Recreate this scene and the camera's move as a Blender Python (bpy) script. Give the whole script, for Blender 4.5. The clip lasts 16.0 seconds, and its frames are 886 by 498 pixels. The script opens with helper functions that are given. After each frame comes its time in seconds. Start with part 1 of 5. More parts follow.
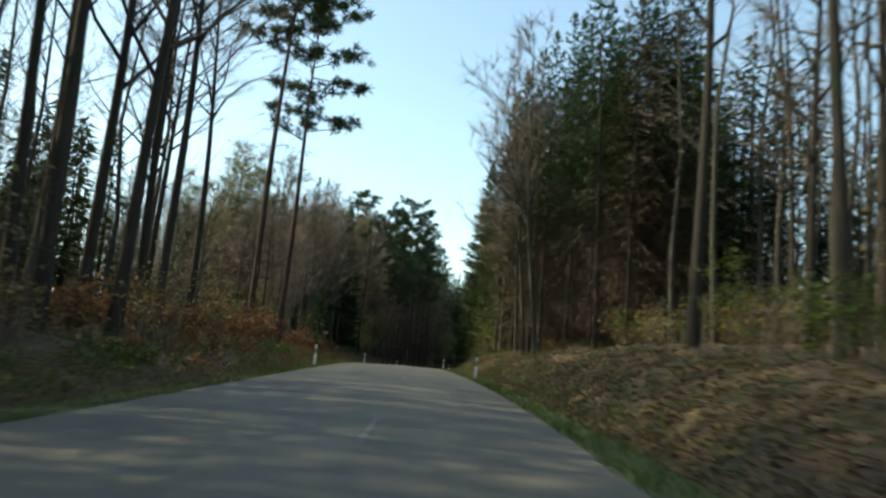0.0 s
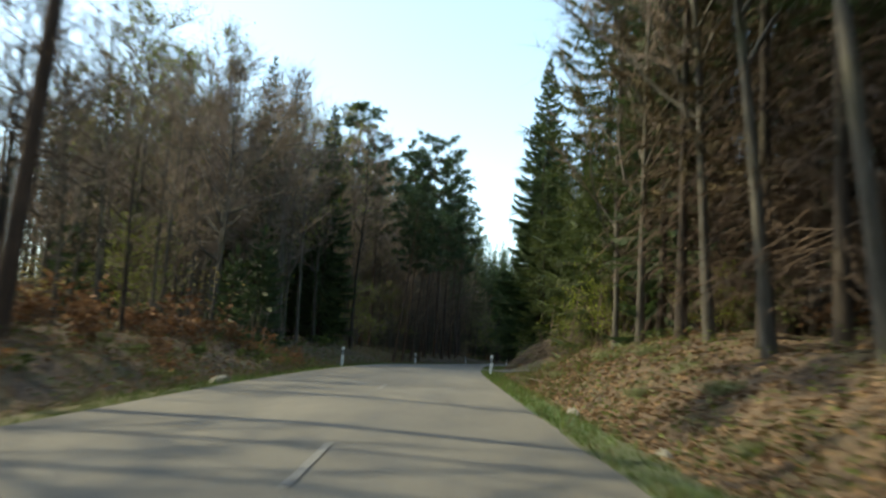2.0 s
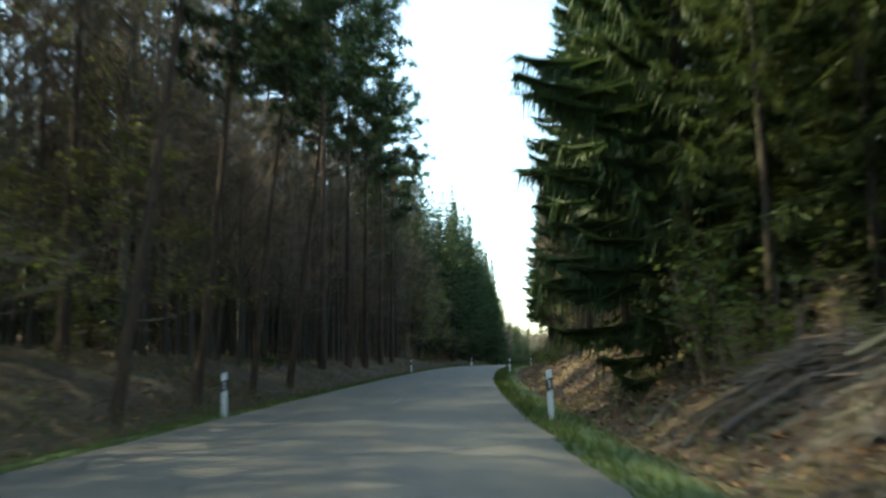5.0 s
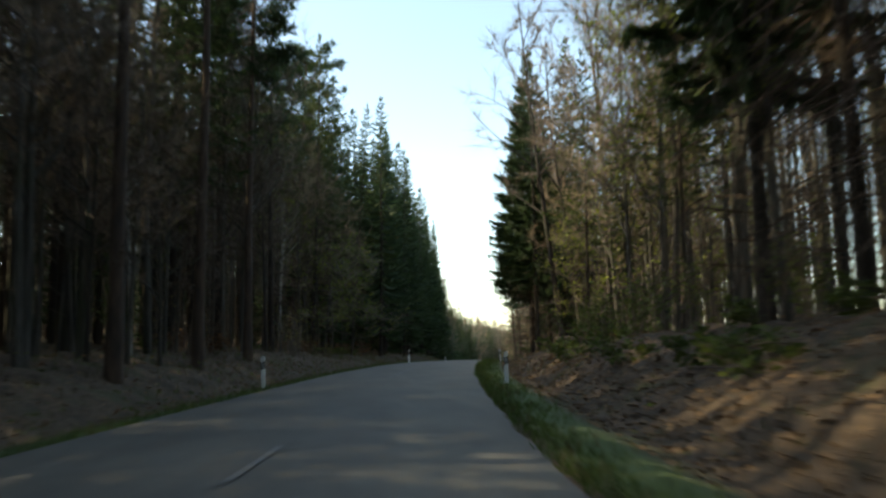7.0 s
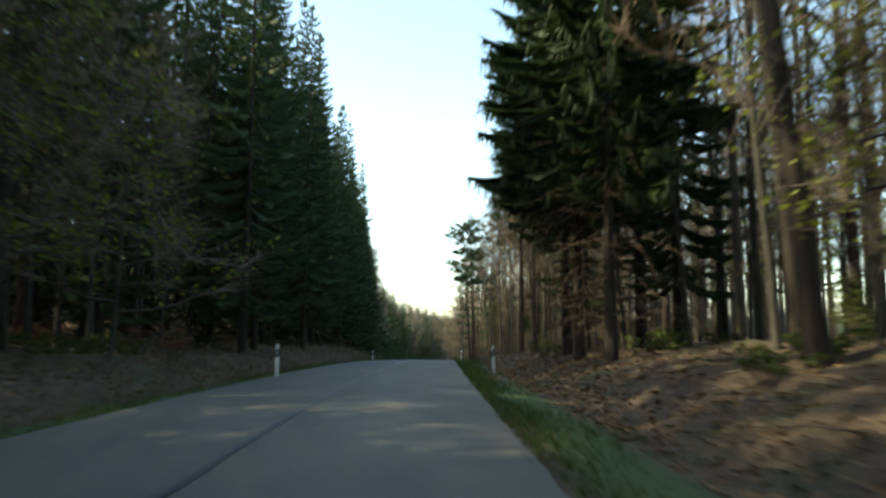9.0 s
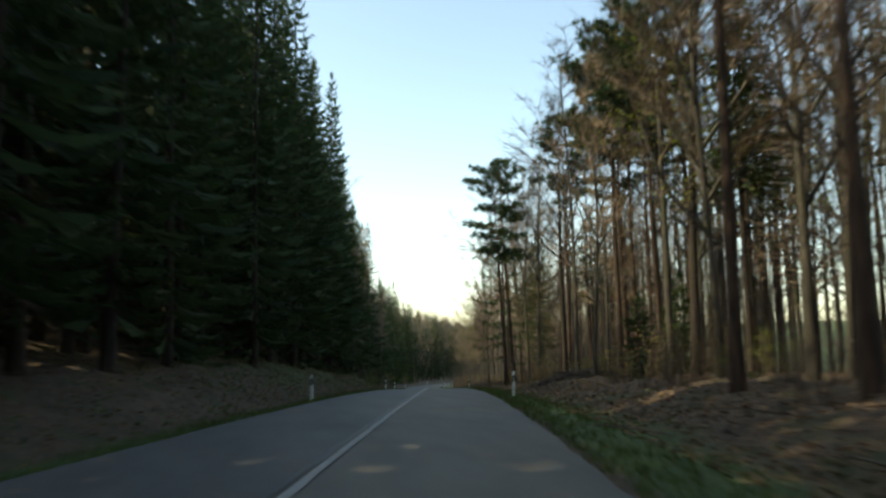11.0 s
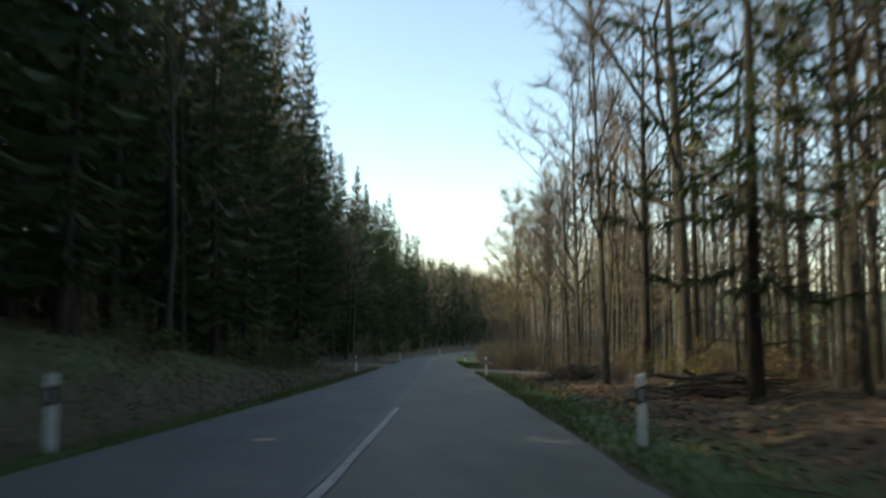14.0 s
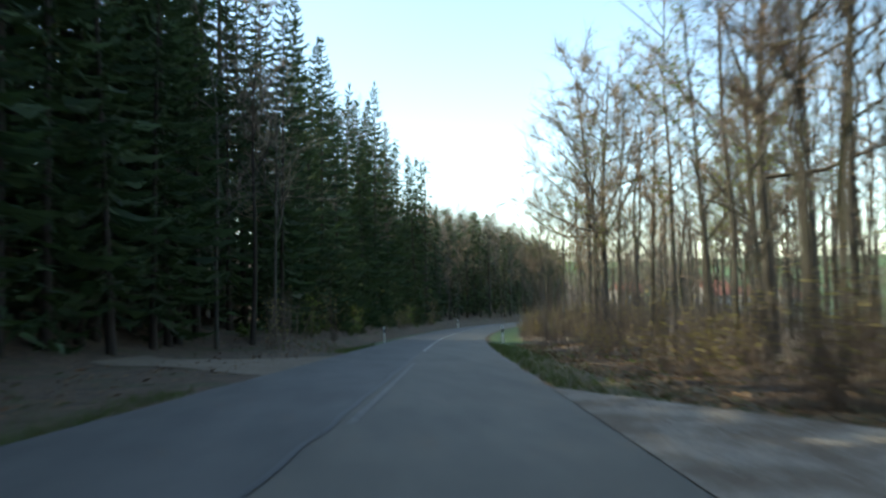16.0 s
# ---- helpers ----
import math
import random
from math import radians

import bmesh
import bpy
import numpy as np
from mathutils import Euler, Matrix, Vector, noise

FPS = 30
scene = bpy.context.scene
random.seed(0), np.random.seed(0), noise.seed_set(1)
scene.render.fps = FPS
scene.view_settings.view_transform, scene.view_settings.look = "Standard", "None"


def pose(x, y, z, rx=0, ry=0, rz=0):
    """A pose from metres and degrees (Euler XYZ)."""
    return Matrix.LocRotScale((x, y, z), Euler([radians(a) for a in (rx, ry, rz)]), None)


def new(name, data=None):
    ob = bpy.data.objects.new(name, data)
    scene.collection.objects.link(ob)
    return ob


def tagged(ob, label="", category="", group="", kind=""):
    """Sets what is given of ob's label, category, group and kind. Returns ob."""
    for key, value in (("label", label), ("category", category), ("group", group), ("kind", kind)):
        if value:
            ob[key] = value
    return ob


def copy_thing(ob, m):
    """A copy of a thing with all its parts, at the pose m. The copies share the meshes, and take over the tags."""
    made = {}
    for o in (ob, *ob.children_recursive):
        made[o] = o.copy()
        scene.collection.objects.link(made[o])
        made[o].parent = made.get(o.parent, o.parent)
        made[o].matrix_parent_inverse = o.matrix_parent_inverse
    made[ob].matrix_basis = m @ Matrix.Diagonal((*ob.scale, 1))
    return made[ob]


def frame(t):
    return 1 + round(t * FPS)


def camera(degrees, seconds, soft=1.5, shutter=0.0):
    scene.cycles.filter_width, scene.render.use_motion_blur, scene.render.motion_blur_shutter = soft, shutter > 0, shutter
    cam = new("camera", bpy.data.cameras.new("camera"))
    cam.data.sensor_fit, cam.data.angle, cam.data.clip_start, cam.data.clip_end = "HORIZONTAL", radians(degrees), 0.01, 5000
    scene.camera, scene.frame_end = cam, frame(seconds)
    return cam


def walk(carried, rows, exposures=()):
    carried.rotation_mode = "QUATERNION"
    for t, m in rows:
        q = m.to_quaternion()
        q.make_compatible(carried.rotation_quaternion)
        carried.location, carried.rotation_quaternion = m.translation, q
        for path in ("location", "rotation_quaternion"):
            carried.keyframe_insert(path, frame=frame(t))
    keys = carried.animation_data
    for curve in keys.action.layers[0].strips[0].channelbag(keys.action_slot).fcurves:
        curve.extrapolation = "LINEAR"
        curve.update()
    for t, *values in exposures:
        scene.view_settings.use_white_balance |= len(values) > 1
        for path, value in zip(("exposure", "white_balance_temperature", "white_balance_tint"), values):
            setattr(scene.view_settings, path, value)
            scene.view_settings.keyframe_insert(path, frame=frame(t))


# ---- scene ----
cam = camera(59.3, 16.0, soft=2.5, shutter=0.45)
PATH = [
    (0.0, pose(0.000, 0.000, 1.120, 99.26, -4.53, -1.09)),
    (0.5, pose(0.219, 8.410, 1.448, 100.05, -5.00, 1.37)),
    (1.0, pose(0.248, 16.886, 1.759, 97.86, -4.48, 2.19)),
    (1.5, pose(0.099, 25.439, 2.043, 97.18, -3.92, 2.18)),
    (2.0, pose(-0.170, 34.074, 2.284, 98.04, -3.44, 1.29)),
    (2.5, pose(-0.470, 42.779, 2.478, 95.64, -1.43, 0.68)),
    (3.0, pose(-0.729, 51.522, 2.632, 94.34, -0.05, -0.10)),
    (3.5, pose(-0.921, 60.262, 2.756, 94.90, 0.65, -1.03)),
    (4.0, pose(-1.053, 69.009, 2.856, 96.99, 1.85, -1.73)),
    (6.5, pose(1.911, 113.462, 2.909, 98.30, -1.37, -5.90)),
    (7.0, pose(2.779, 122.528, 2.891, 97.27, 1.27, -7.90)),
    (7.5, pose(3.827, 131.605, 2.910, 98.88, 1.78, -7.28)),
    (8.0, pose(5.065, 140.717, 2.961, 97.23, 1.62, -9.78)),
    (8.5, pose(6.502, 149.854, 3.035, 96.71, 0.92, -11.73)),
    (9.0, pose(8.142, 159.007, 3.126, 96.25, 0.17, -13.01)),
    (11.5, pose(18.431, 207.276, 2.602, 96.99, 0.94, -12.17)),
    (12.0, pose(20.676, 217.499, 2.307, 96.54, 0.46, -12.25)),
    (12.5, pose(22.913, 227.633, 1.953, 94.96, -0.27, -12.89)),
    (13.0, pose(25.100, 237.707, 1.532, 97.89, 0.51, -11.69)),
    (13.5, pose(27.211, 247.760, 1.033, 95.45, -0.02, -10.58)),
    (14.0, pose(29.257, 257.870, 0.466, 94.30, -0.31, -10.83)),
    (14.5, pose(31.283, 268.007, -0.145, 90.59, -0.35, -11.33)),
    (15.0, pose(33.302, 278.191, -0.767, 92.20, 0.54, -11.61)),
    (15.5, pose(35.310, 288.410, -1.371, 90.60, 0.66, -11.15)),
    (16.0, pose(37.302, 298.651, -1.954, 92.44, 0.91, -9.28)),
]
walk(cam, PATH, exposures=[(0, 1.22, 7520, -8), (1.0, 1.12, 7520, -5), (2.0, 1.65, 7430, -4), (2.5, 1.95, 7600, -4), (3.0, 2.42, 7850, -7), (3.5, 2.60, 7650, -9), (4.2, 2.35, 7350, -11),
                           (6.5, 2.28, 7750, -2), (7.0, 1.62, 7900, -1), (7.5, 1.60, 7900, 0), (8.5, 1.66, 7660, 0), (9.0, 1.86, 7390, -6), (11.5, 1.25, 8140, -2), (14, 1.17, 7610, -2), (15, 1.40, 7520, -1), (16, 1.60, 6730, -4)])

# ---- sky and sun ----
SUN_AZ, SUN_EL = 279.0, 45.0          # degrees clockwise from +y, and height
world = bpy.data.worlds.new("sky")
scene.world = world
world.use_nodes = True
wn = world.node_tree.nodes
sky = wn.new("ShaderNodeTexSky")
sky.sky_type = "NISHITA"
sky.sun_disc = False
sky.sun_elevation, sky.sun_rotation = radians(SUN_EL), radians(SUN_AZ)
sky.air_density, sky.dust_density, sky.ozone_density = 0.9, 0.9, 0.3
wn["Background"].inputs["Strength"].default_value = 0.15
world.node_tree.links.new(sky.outputs[0], wn["Background"].inputs["Color"])
sun = new("sun", bpy.data.lights.new("sun", "SUN"))
sun.data.energy, sun.data.angle, sun.data.color = 2.25, radians(0.6), (1.0, 0.88, 0.70)
az, el = radians(SUN_AZ), radians(SUN_EL)
sun_dir = Vector((math.sin(az) * math.cos(el), math.cos(az) * math.cos(el), math.sin(el)))
sun.matrix_world = Matrix.Translation((0, 0, 60)) @ sun_dir.to_track_quat("Z", "Y").to_matrix().to_4x4()


# ---- materials ----
def mat(name, build):
    m = bpy.data.materials.new(name)
    m.use_nodes = True
    nt = m.node_tree
    bsdf = nt.nodes["Principled BSDF"]
    build(nt, bsdf)
    return m


def link(nt, a, b):
    nt.links.new(a, b)


def noise_fac(nt, scale, detail=4.0, stretch=None, rough=0.6, offset=None):
    tc = nt.nodes.new("ShaderNodeTexCoord")
    n = nt.nodes.new("ShaderNodeTexNoise")
    n.inputs["Scale"].default_value, n.inputs["Detail"].default_value = scale, detail
    n.inputs["Roughness"].default_value = rough
    src = tc.outputs["Object"]
    if stretch:
        mp = nt.nodes.new("ShaderNodeMapping")
        mp.inputs["Scale"].default_value = stretch
        link(nt, src, mp.inputs["Vector"])
        src = mp.outputs["Vector"]
    link(nt, src, n.inputs["Vector"])
    return n.outputs["Fac"]


def ramp(nt, fac, stops):
    r = nt.nodes.new("ShaderNodeValToRGB")
    els = r.color_ramp.elements
    while len(els) < len(stops):
        els.new(0.5)
    for e, (p, c) in zip(els, stops):
        e.position, e.color = p, (*c, 1)
    link(nt, fac, r.inputs["Fac"])
    return r.outputs["Color"]


def mix(nt, fac, a, b, mode="MIX"):
    m = nt.nodes.new("ShaderNodeMix")
    m.data_type, m.blend_type = "RGBA", mode
    for sock, val in ((m.inputs["Factor"], fac), (m.inputs["A"], a), (m.inputs["B"], b)):
        if isinstance(val, (int, float)):
            sock.default_value = val
        elif isinstance(val, tuple):
            sock.default_value = (*val, 1)
        else:
            link(nt, val, sock)
    return m.outputs["Result"]


def bump(nt, bsdf, fac, strength, distance):
    b = nt.nodes.new("ShaderNodeBump")
    b.inputs["Strength"].default_value, b.inputs["Distance"].default_value = strength, distance
    link(nt, fac, b.inputs["Height"])
    link(nt, b.outputs["Normal"], bsdf.inputs["Normal"])


def rnd(nt):
    return nt.nodes.new("ShaderNodeObjectInfo").outputs["Random"]


def island(nt):
    return nt.nodes.new("ShaderNodeNewGeometry").outputs["Random Per Island"]


def bark(name, dark, light, moss=None):
    def build(nt, b):
        f = noise_fac(nt, 6.0, 5, (1.0, 1.0, 0.18))
        col = ramp(nt, f, [(0.3, dark), (0.7, light)])
        big = noise_fac(nt, 0.5, 3)
        if moss:
            col = mix(nt, ramp(nt, big, [(0.5, (0, 0, 0)), (0.68, (0.7, 0.7, 0.7))]), col, moss)
        col = mix(nt, 0.35, col, ramp(nt, rnd(nt), [(0, (0.4, 0.4, 0.4)), (1, (1.0, 1.0, 1.0))]), "MULTIPLY")
        link(nt, col, b.inputs["Base Color"])
        b.inputs["Roughness"].default_value = 0.9
        bump(nt, b, f, 0.6, 0.03)
    return mat(name, build)


def leafy(name, a, c, rough=0.6, transl=0.0):
    """Needles or leaves: varied from piece to piece and from plant to plant."""
    def build(nt, b):
        col = ramp(nt, island(nt), [(0.0, a), (1.0, c)])
        col = mix(nt, 0.5, col, ramp(nt, rnd(nt), [(0, (0.55, 0.6, 0.55)), (1, (1.1, 1.05, 0.9))]), "MULTIPLY")
        link(nt, col, b.inputs["Base Color"])
        b.inputs["Roughness"].default_value = rough
        b.inputs["Specular IOR Level"].default_value = 0.25
        if transl:
            t = nt.nodes.new("ShaderNodeBsdfTranslucent")
            link(nt, col, t.inputs["Color"])
            ms = nt.nodes.new("ShaderNodeMixShader")
            ms.inputs["Fac"].default_value = transl
            link(nt, b.outputs[0], ms.inputs[1])
            link(nt, t.outputs[0], ms.inputs[2])
            link(nt, ms.outputs[0], nt.nodes["Material Output"].inputs["Surface"])
    return mat(name, build)


BARK_DARK = bark("bark_dark", (0.016, 0.012, 0.009), (0.058, 0.043, 0.031), (0.036, 0.041, 0.017))
BARK_BEECH = bark("bark_grey", (0.032, 0.029, 0.023), (0.125, 0.112, 0.09), (0.064, 0.072, 0.03))
BARK_PINE = bark("bark_pine", (0.025, 0.018, 0.013), (0.11, 0.066, 0.042))
BARK_BIRCH = bark("bark_birch", (0.16, 0.15, 0.13), (0.52, 0.50, 0.45))
TWIG = bark("twig", (0.10, 0.075, 0.058), (0.23, 0.172, 0.13))
TWIG_WARM = bark("twig_warm", (0.17, 0.12, 0.08), (0.35, 0.255, 0.165))
TWIG_DEAD = bark("twig_dead", (0.045, 0.030, 0.020), (0.125, 0.082, 0.052))
NEEDLE_SPRUCE = leafy("needle_spruce", (0.024, 0.044, 0.020), (0.066, 0.104, 0.036), 0.6, 0.3)
# spruce needles again, with the tone of sun on them put into the colour
NEEDLE_SUNNY = leafy("needle_sunlit", (0.030, 0.046, 0.014), (0.080, 0.104, 0.030), 0.6, 0.3)
NEEDLE_PINE = leafy("needle_pine", (0.025, 0.05, 0.024), (0.07, 0.108, 0.048), 0.6, 0.2)
NEEDLE_DEAD = leafy("needle_dead", (0.05, 0.042, 0.024), (0.125, 0.095, 0.055), 0.8, 0.1)
LEAF_SPRING = leafy("leaf_spring", (0.12, 0.16, 0.02), (0.26, 0.30, 0.05), 0.5, 0.4)
LEAF_BUD = leafy("leaf_bud", (0.22, 0.17, 0.06), (0.40, 0.34, 0.13), 0.6, 0.4)
LEAF_BROWN = leafy("leaf_brown", (0.12, 0.060, 0.030), (0.27, 0.145, 0.072), 0.8, 0.2)
LEAF_BUSH = leafy("leaf_bush", (0.05, 0.08, 0.02), (0.14, 0.17, 0.04), 0.6, 0.3)
LEAF_LITTER = leafy("leaf_litter", (0.075, 0.046, 0.027), (0.31, 0.195, 0.112), 0.85, 0.1)
GRASS = leafy("grass", (0.045, 0.078, 0.016), (0.115, 0.17, 0.04), 0.6, 0.3)
GRASS_PALE = leafy("grass_pale", (0.15, 0.18, 0.09), (0.30, 0.32, 0.18), 0.7, 0.3)
GRASS_DRY = leafy("grass_dry", (0.07, 0.065, 0.028), (0.19, 0.155, 0.075), 0.7, 0.2)


def build_asphalt(nt, b, lo=(0.082, 0.076, 0.061), hi=(0.138, 0.127, 0.100)):
    grit = noise_fac(nt, 90.0, 3)
    blot = noise_fac(nt, 0.9, 6, (1.0, 0.35, 1.0))
    streak = noise_fac(nt, 1.6, 4, (1.0, 0.05, 1.0))
    col = ramp(nt, blot, [(0.3, lo), (0.7, hi)])
    col = mix(nt, 0.5, col, ramp(nt, streak, [(0.3, (0.65, 0.65, 0.66)), (0.7, (1.05, 1.03, 1.0))]), "MULTIPLY")
    col = mix(nt, 0.5, col, ramp(nt, grit, [(0.35, (0.5, 0.5, 0.5)), (0.7, (1.2, 1.2, 1.2))]), "MULTIPLY")
    link(nt, col, b.inputs["Base Color"])
    b.inputs["Roughness"].default_value = 0.75
    bump(nt, b, grit, 0.4, 0.006)


ASPHALT = mat("asphalt", build_asphalt)
ASPHALT_LANE = mat("asphalt_lane", lambda nt, b: build_asphalt(nt, b, (0.066, 0.066, 0.062), (0.108, 0.108, 0.102)))


def build_forest_floor(nt, b):
    fine = noise_fac(nt, 9.0, 7, None, 0.75)
    mid = noise_fac(nt, 0.7, 5)
    clump = noise_fac(nt, 2.1, 5, None, 0.7)
    col = ramp(nt, fine, [(0.3, (0.030, 0.020, 0.013)), (0.5, (0.095, 0.063, 0.038)), (0.72, (0.21, 0.137, 0.077))])
    col = mix(nt, ramp(nt, clump, [(0.38, (0.85, 0.85, 0.85)), (0.52, (0, 0, 0))]), col, (0.034, 0.025, 0.016))
    moss = ramp(nt, mid, [(0.52, (0, 0, 0)), (0.66, (0.75, 0.75, 0.75))])
    col = mix(nt, moss, col, (0.05, 0.06, 0.02))
    at = nt.nodes.new("ShaderNodeAttribute")
    at.attribute_name = "meadow"
    field = noise_fac(nt, 0.012, 3)
    green = ramp(nt, field, [(0.40, (0.10, 0.085, 0.045)), (0.46, (0.055, 0.11, 0.028)), (0.62, (0.085, 0.14, 0.045))])
    col = mix(nt, at.outputs["Fac"], col, mix(nt, 0.4, green, ramp(nt, fine, [(0.3, (0.5, 0.5, 0.5)), (0.7, (1.0, 1.0, 1.0))]), "MULTIPLY"))
    link(nt, col, b.inputs["Base Color"])
    b.inputs["Roughness"].default_value = 0.95
    bump(nt, b, fine, 0.8, 0.05)


FLOOR = mat("forest_floor", build_forest_floor)


def build_gravel(nt, b, pale=(0.33, 0.30, 0.25), dim=(0.11, 0.095, 0.075), leaf=0.85):
    f = noise_fac(nt, 14.0, 6, None, 0.8)
    big = noise_fac(nt, 0.9, 6, None, 0.7)
    col = ramp(nt, f, [(0.3, dim), (0.7, pale)])
    col = mix(nt, ramp(nt, big, [(0.45, (0, 0, 0)), (0.56, (leaf, leaf, leaf))]), col, (0.115, 0.085, 0.056))
    link(nt, col, b.inputs["Base Color"])
    b.inputs["Roughness"].default_value = 0.95
    bump(nt, b, f, 0.7, 0.02)


GRAVEL = mat("gravel", build_gravel)
DIRT = mat("dirt_track", lambda nt, b: build_gravel(nt, b, (0.24, 0.195, 0.14), (0.11, 0.085, 0.058), 0.5))


def plain(name, c, rough, var=0.25, scale=3.0):
    def build(nt, b):
        f = noise_fac(nt, scale, 5)
        link(nt, ramp(nt, f, [(0.3, tuple(x * (1 - var) for x in c)), (0.7, c)]), b.inputs["Base Color"])
        b.inputs["Roughness"].default_value = rough
    return mat(name, build)


WHITE_POST = plain("post_white", (0.85, 0.85, 0.82), 0.45, 0.15, 5.0)
STONE = plain("pebble", (0.40, 0.37, 0.32), 0.9, 0.5, 30.0)
FIELD_STONE = plain("field_stone", (0.22, 0.205, 0.17), 0.9, 0.5, 12.0)
BLACK_POST = plain("post_black", (0.02, 0.02, 0.022), 0.5)
REFLECTOR = plain("reflector", (0.55, 0.56, 0.58), 0.2)
PAINT = plain("road_paint", (0.36, 0.36, 0.34), 0.75, 0.55, 5.0)
PAINT_WORN = plain("road_paint_worn", (0.20, 0.195, 0.18), 0.75, 0.6, 7.0)
WALL_PALE = plain("render_pale", (0.5, 0.47, 0.42), 0.9)
ROOF_RED = plain("roof_tile_red", (0.32, 0.11, 0.07), 0.85)
DARK_GLASS = plain("dark_glass", (0.03, 0.035, 0.04), 0.15)
LOG_CUT = plain("cut_wood", (0.085, 0.068, 0.048), 0.8, 0.35, 12.0)
WOODS_FAR = leafy("far_woods", (0.07, 0.075, 0.035), (0.16, 0.15, 0.07), 0.9)

# ---- the road's line: distance, heading (degrees to the right of +y), slope (degrees) ----
LINE = np.array([
    (-60, 4.14, 2.87), (0, 1.69, 2.44), (20, -1.00, 1.90), (45, -2.09, 1.14), (70, 0.15, 0.34), (82, 1.21, 0.14), (95, 3.86, -0.08), (108, 5.64, 0.01), (120, 5.90, 0.10),
    (150, 9.29, 0.39), (180, 12.82, -0.28), (210, 13.31, -1.40), (240, 12.11, -2.65), (270, 11.28, -3.44), (300, 10.30, -3.05),
    (330, 9.98, -3.10), (350, 11.39, -2.70), (375, 17.0, -2.1), (400, 23.0, -2.1), (420, 27.0, -2.1), (460, 29.0, -2.0), (520, 20.0, -1.0), (600, 6.0, -0.4), (700, 12.0, 0.0), (2600, 12.0, 0.0),
])
S0, S1, DS = -400.0, 2600.0, 1.0
_ss = np.arange(S0, S1 + DS, DS)


def glide(x, xs, ys):
    """Smooth curve through table points."""
    out = np.interp(x, xs, ys)
    k = np.ones(15) / 15
    if np.ndim(out) and len(out) > 40:
        pad = np.concatenate([np.full(7, out[0]), out, np.full(7, out[-1])])
        out = np.convolve(pad, k, "valid")
    return out


_h = np.radians(glide(_ss, LINE[:, 0], LINE[:, 1]))
_g = np.tan(np.radians(glide(_ss, LINE[:, 0], LINE[:, 2])))
_x, _y, _z = np.cumsum(np.sin(_h)) * DS, np.cumsum(np.cos(_h)) * DS, np.cumsum(_g) * DS
_i0 = int(-S0 / DS)
_x += -1.285 - _x[_i0]
_y += 0.0 - _y[_i0]
_z += 0.0 - _z[_i0]


def smooth(a, b, x):
    t = min(1.0, max(0.0, (x - a) / (b - a)))
    return t * t * (3 - 2 * t)


# bank heights beside the road: distance, left, right
BANK = np.array([(-60, 0.5, 1.0), (10, 0.5, 1.2), (20, 0.6, 1.5), (29, 0.8, 1.9), (43, 1.0, 1.5), (57, 0.9, 1.9), (66, 0.8, 2.0),
                 (72, 0.5, 0.9), (75, 0.6, 0.25), (89, 1.1, 0.25), (93, 1.3, 1.6), (102, 1.4, 1.4), (129, 1.1, 1.6), (148, 1.0, 1.4),
                 (164, 1.0, 0.9), (190, 0.6, 0.8), (215, 1.2, 0.5), (238, 1.65, 0.5), (280, 1.6, 0.3), (296, 0.8, 0.05),
                 (302, 0.2, -0.05), (320, 0.2, -0.05), (328, 0.7, 0.0), (520, 0.8, 0.1)])
FAR_HEAD = radians(12.0)   # the wide country keeps one heading
HALF = 3.1             # half the width of the carriageway


def level(s, u):
    """1 where a side way joins and the ground is even."""
    if u > 0:
        a = smooth(71, 77, s) * (1 - smooth(90.5, 93.5, s)) * (1 - smooth(38, 44, u))
        b = (1 - smooth(3.6, 6.5, abs(s - 310.6 + 1.75 * (min(u, 12.0) - 3.3)))) * (1 - smooth(9.5, 12, u))
        return max(a, b)
    return smooth(311, 315, s) * (1 - smooth(336, 340, s)) * (1 - smooth(11, 14, -u))


def rel(s, u):
    """Height of the ground over the road's middle, u metres to its right."""
    a = abs(u)
    z = -0.02 * min(a, HALF)
    side = 2 if u > 0 else 1
    bank = float(np.interp(s, BANK[:, 0], BANK[:, side]))
    even = 1 - level(s, u)
    if u < 0:
        bank *= even
    z -= 0.07 * even * smooth(HALF + 0.05, HALF + 0.35, a)
    z -= even * 0.22 * smooth(3.9, 4.7, a) * (1 - smooth(4.9, 6.0, a)) * min(1.0, bank)
    top = 8.2 + 1.3 * noise.noise((s * 0.12, 11 if u > 0 else 17, 0))
    z += (bank + 0.05) * (0.55 * smooth(4.5, top, a) + 0.45 * min(1.0, max(0.0, (a - 4.4) / (top - 3.4))))
    if a > 4.0:
        k = smooth(4.0, 7.0, a) * even
        z += k * (0.26 * noise.noise((s * 0.3, u * 0.3, 0)) + (0.17 * noise.noise((s * 0.9, u * 0.9, 3)) + 0.10 * noise.noise((s * 2.1, u * 2.1, 6))) * min(1, 0.5 + abs(bank)))
    far = max(0.0, a - 9.0)
    if u < 0:
        z += (0.08 + 0.16 * smooth(180, 230, s)) * min(far, 45) + 8.0 * smooth(45, 400, far)
    else:
        drop = smooth(150, 260, s)
        z += 0.07 * min(far, 60) * (1 - drop) - drop * 4.5 * smooth(14, 130, far)
        z += 5.0 * smooth(170, 700, far) + 14.0 * smooth(700, 1800, far)
    z += 46.0 * smooth(650, 1700, s) + 1.0 * smooth(560, 900, s)
    return z


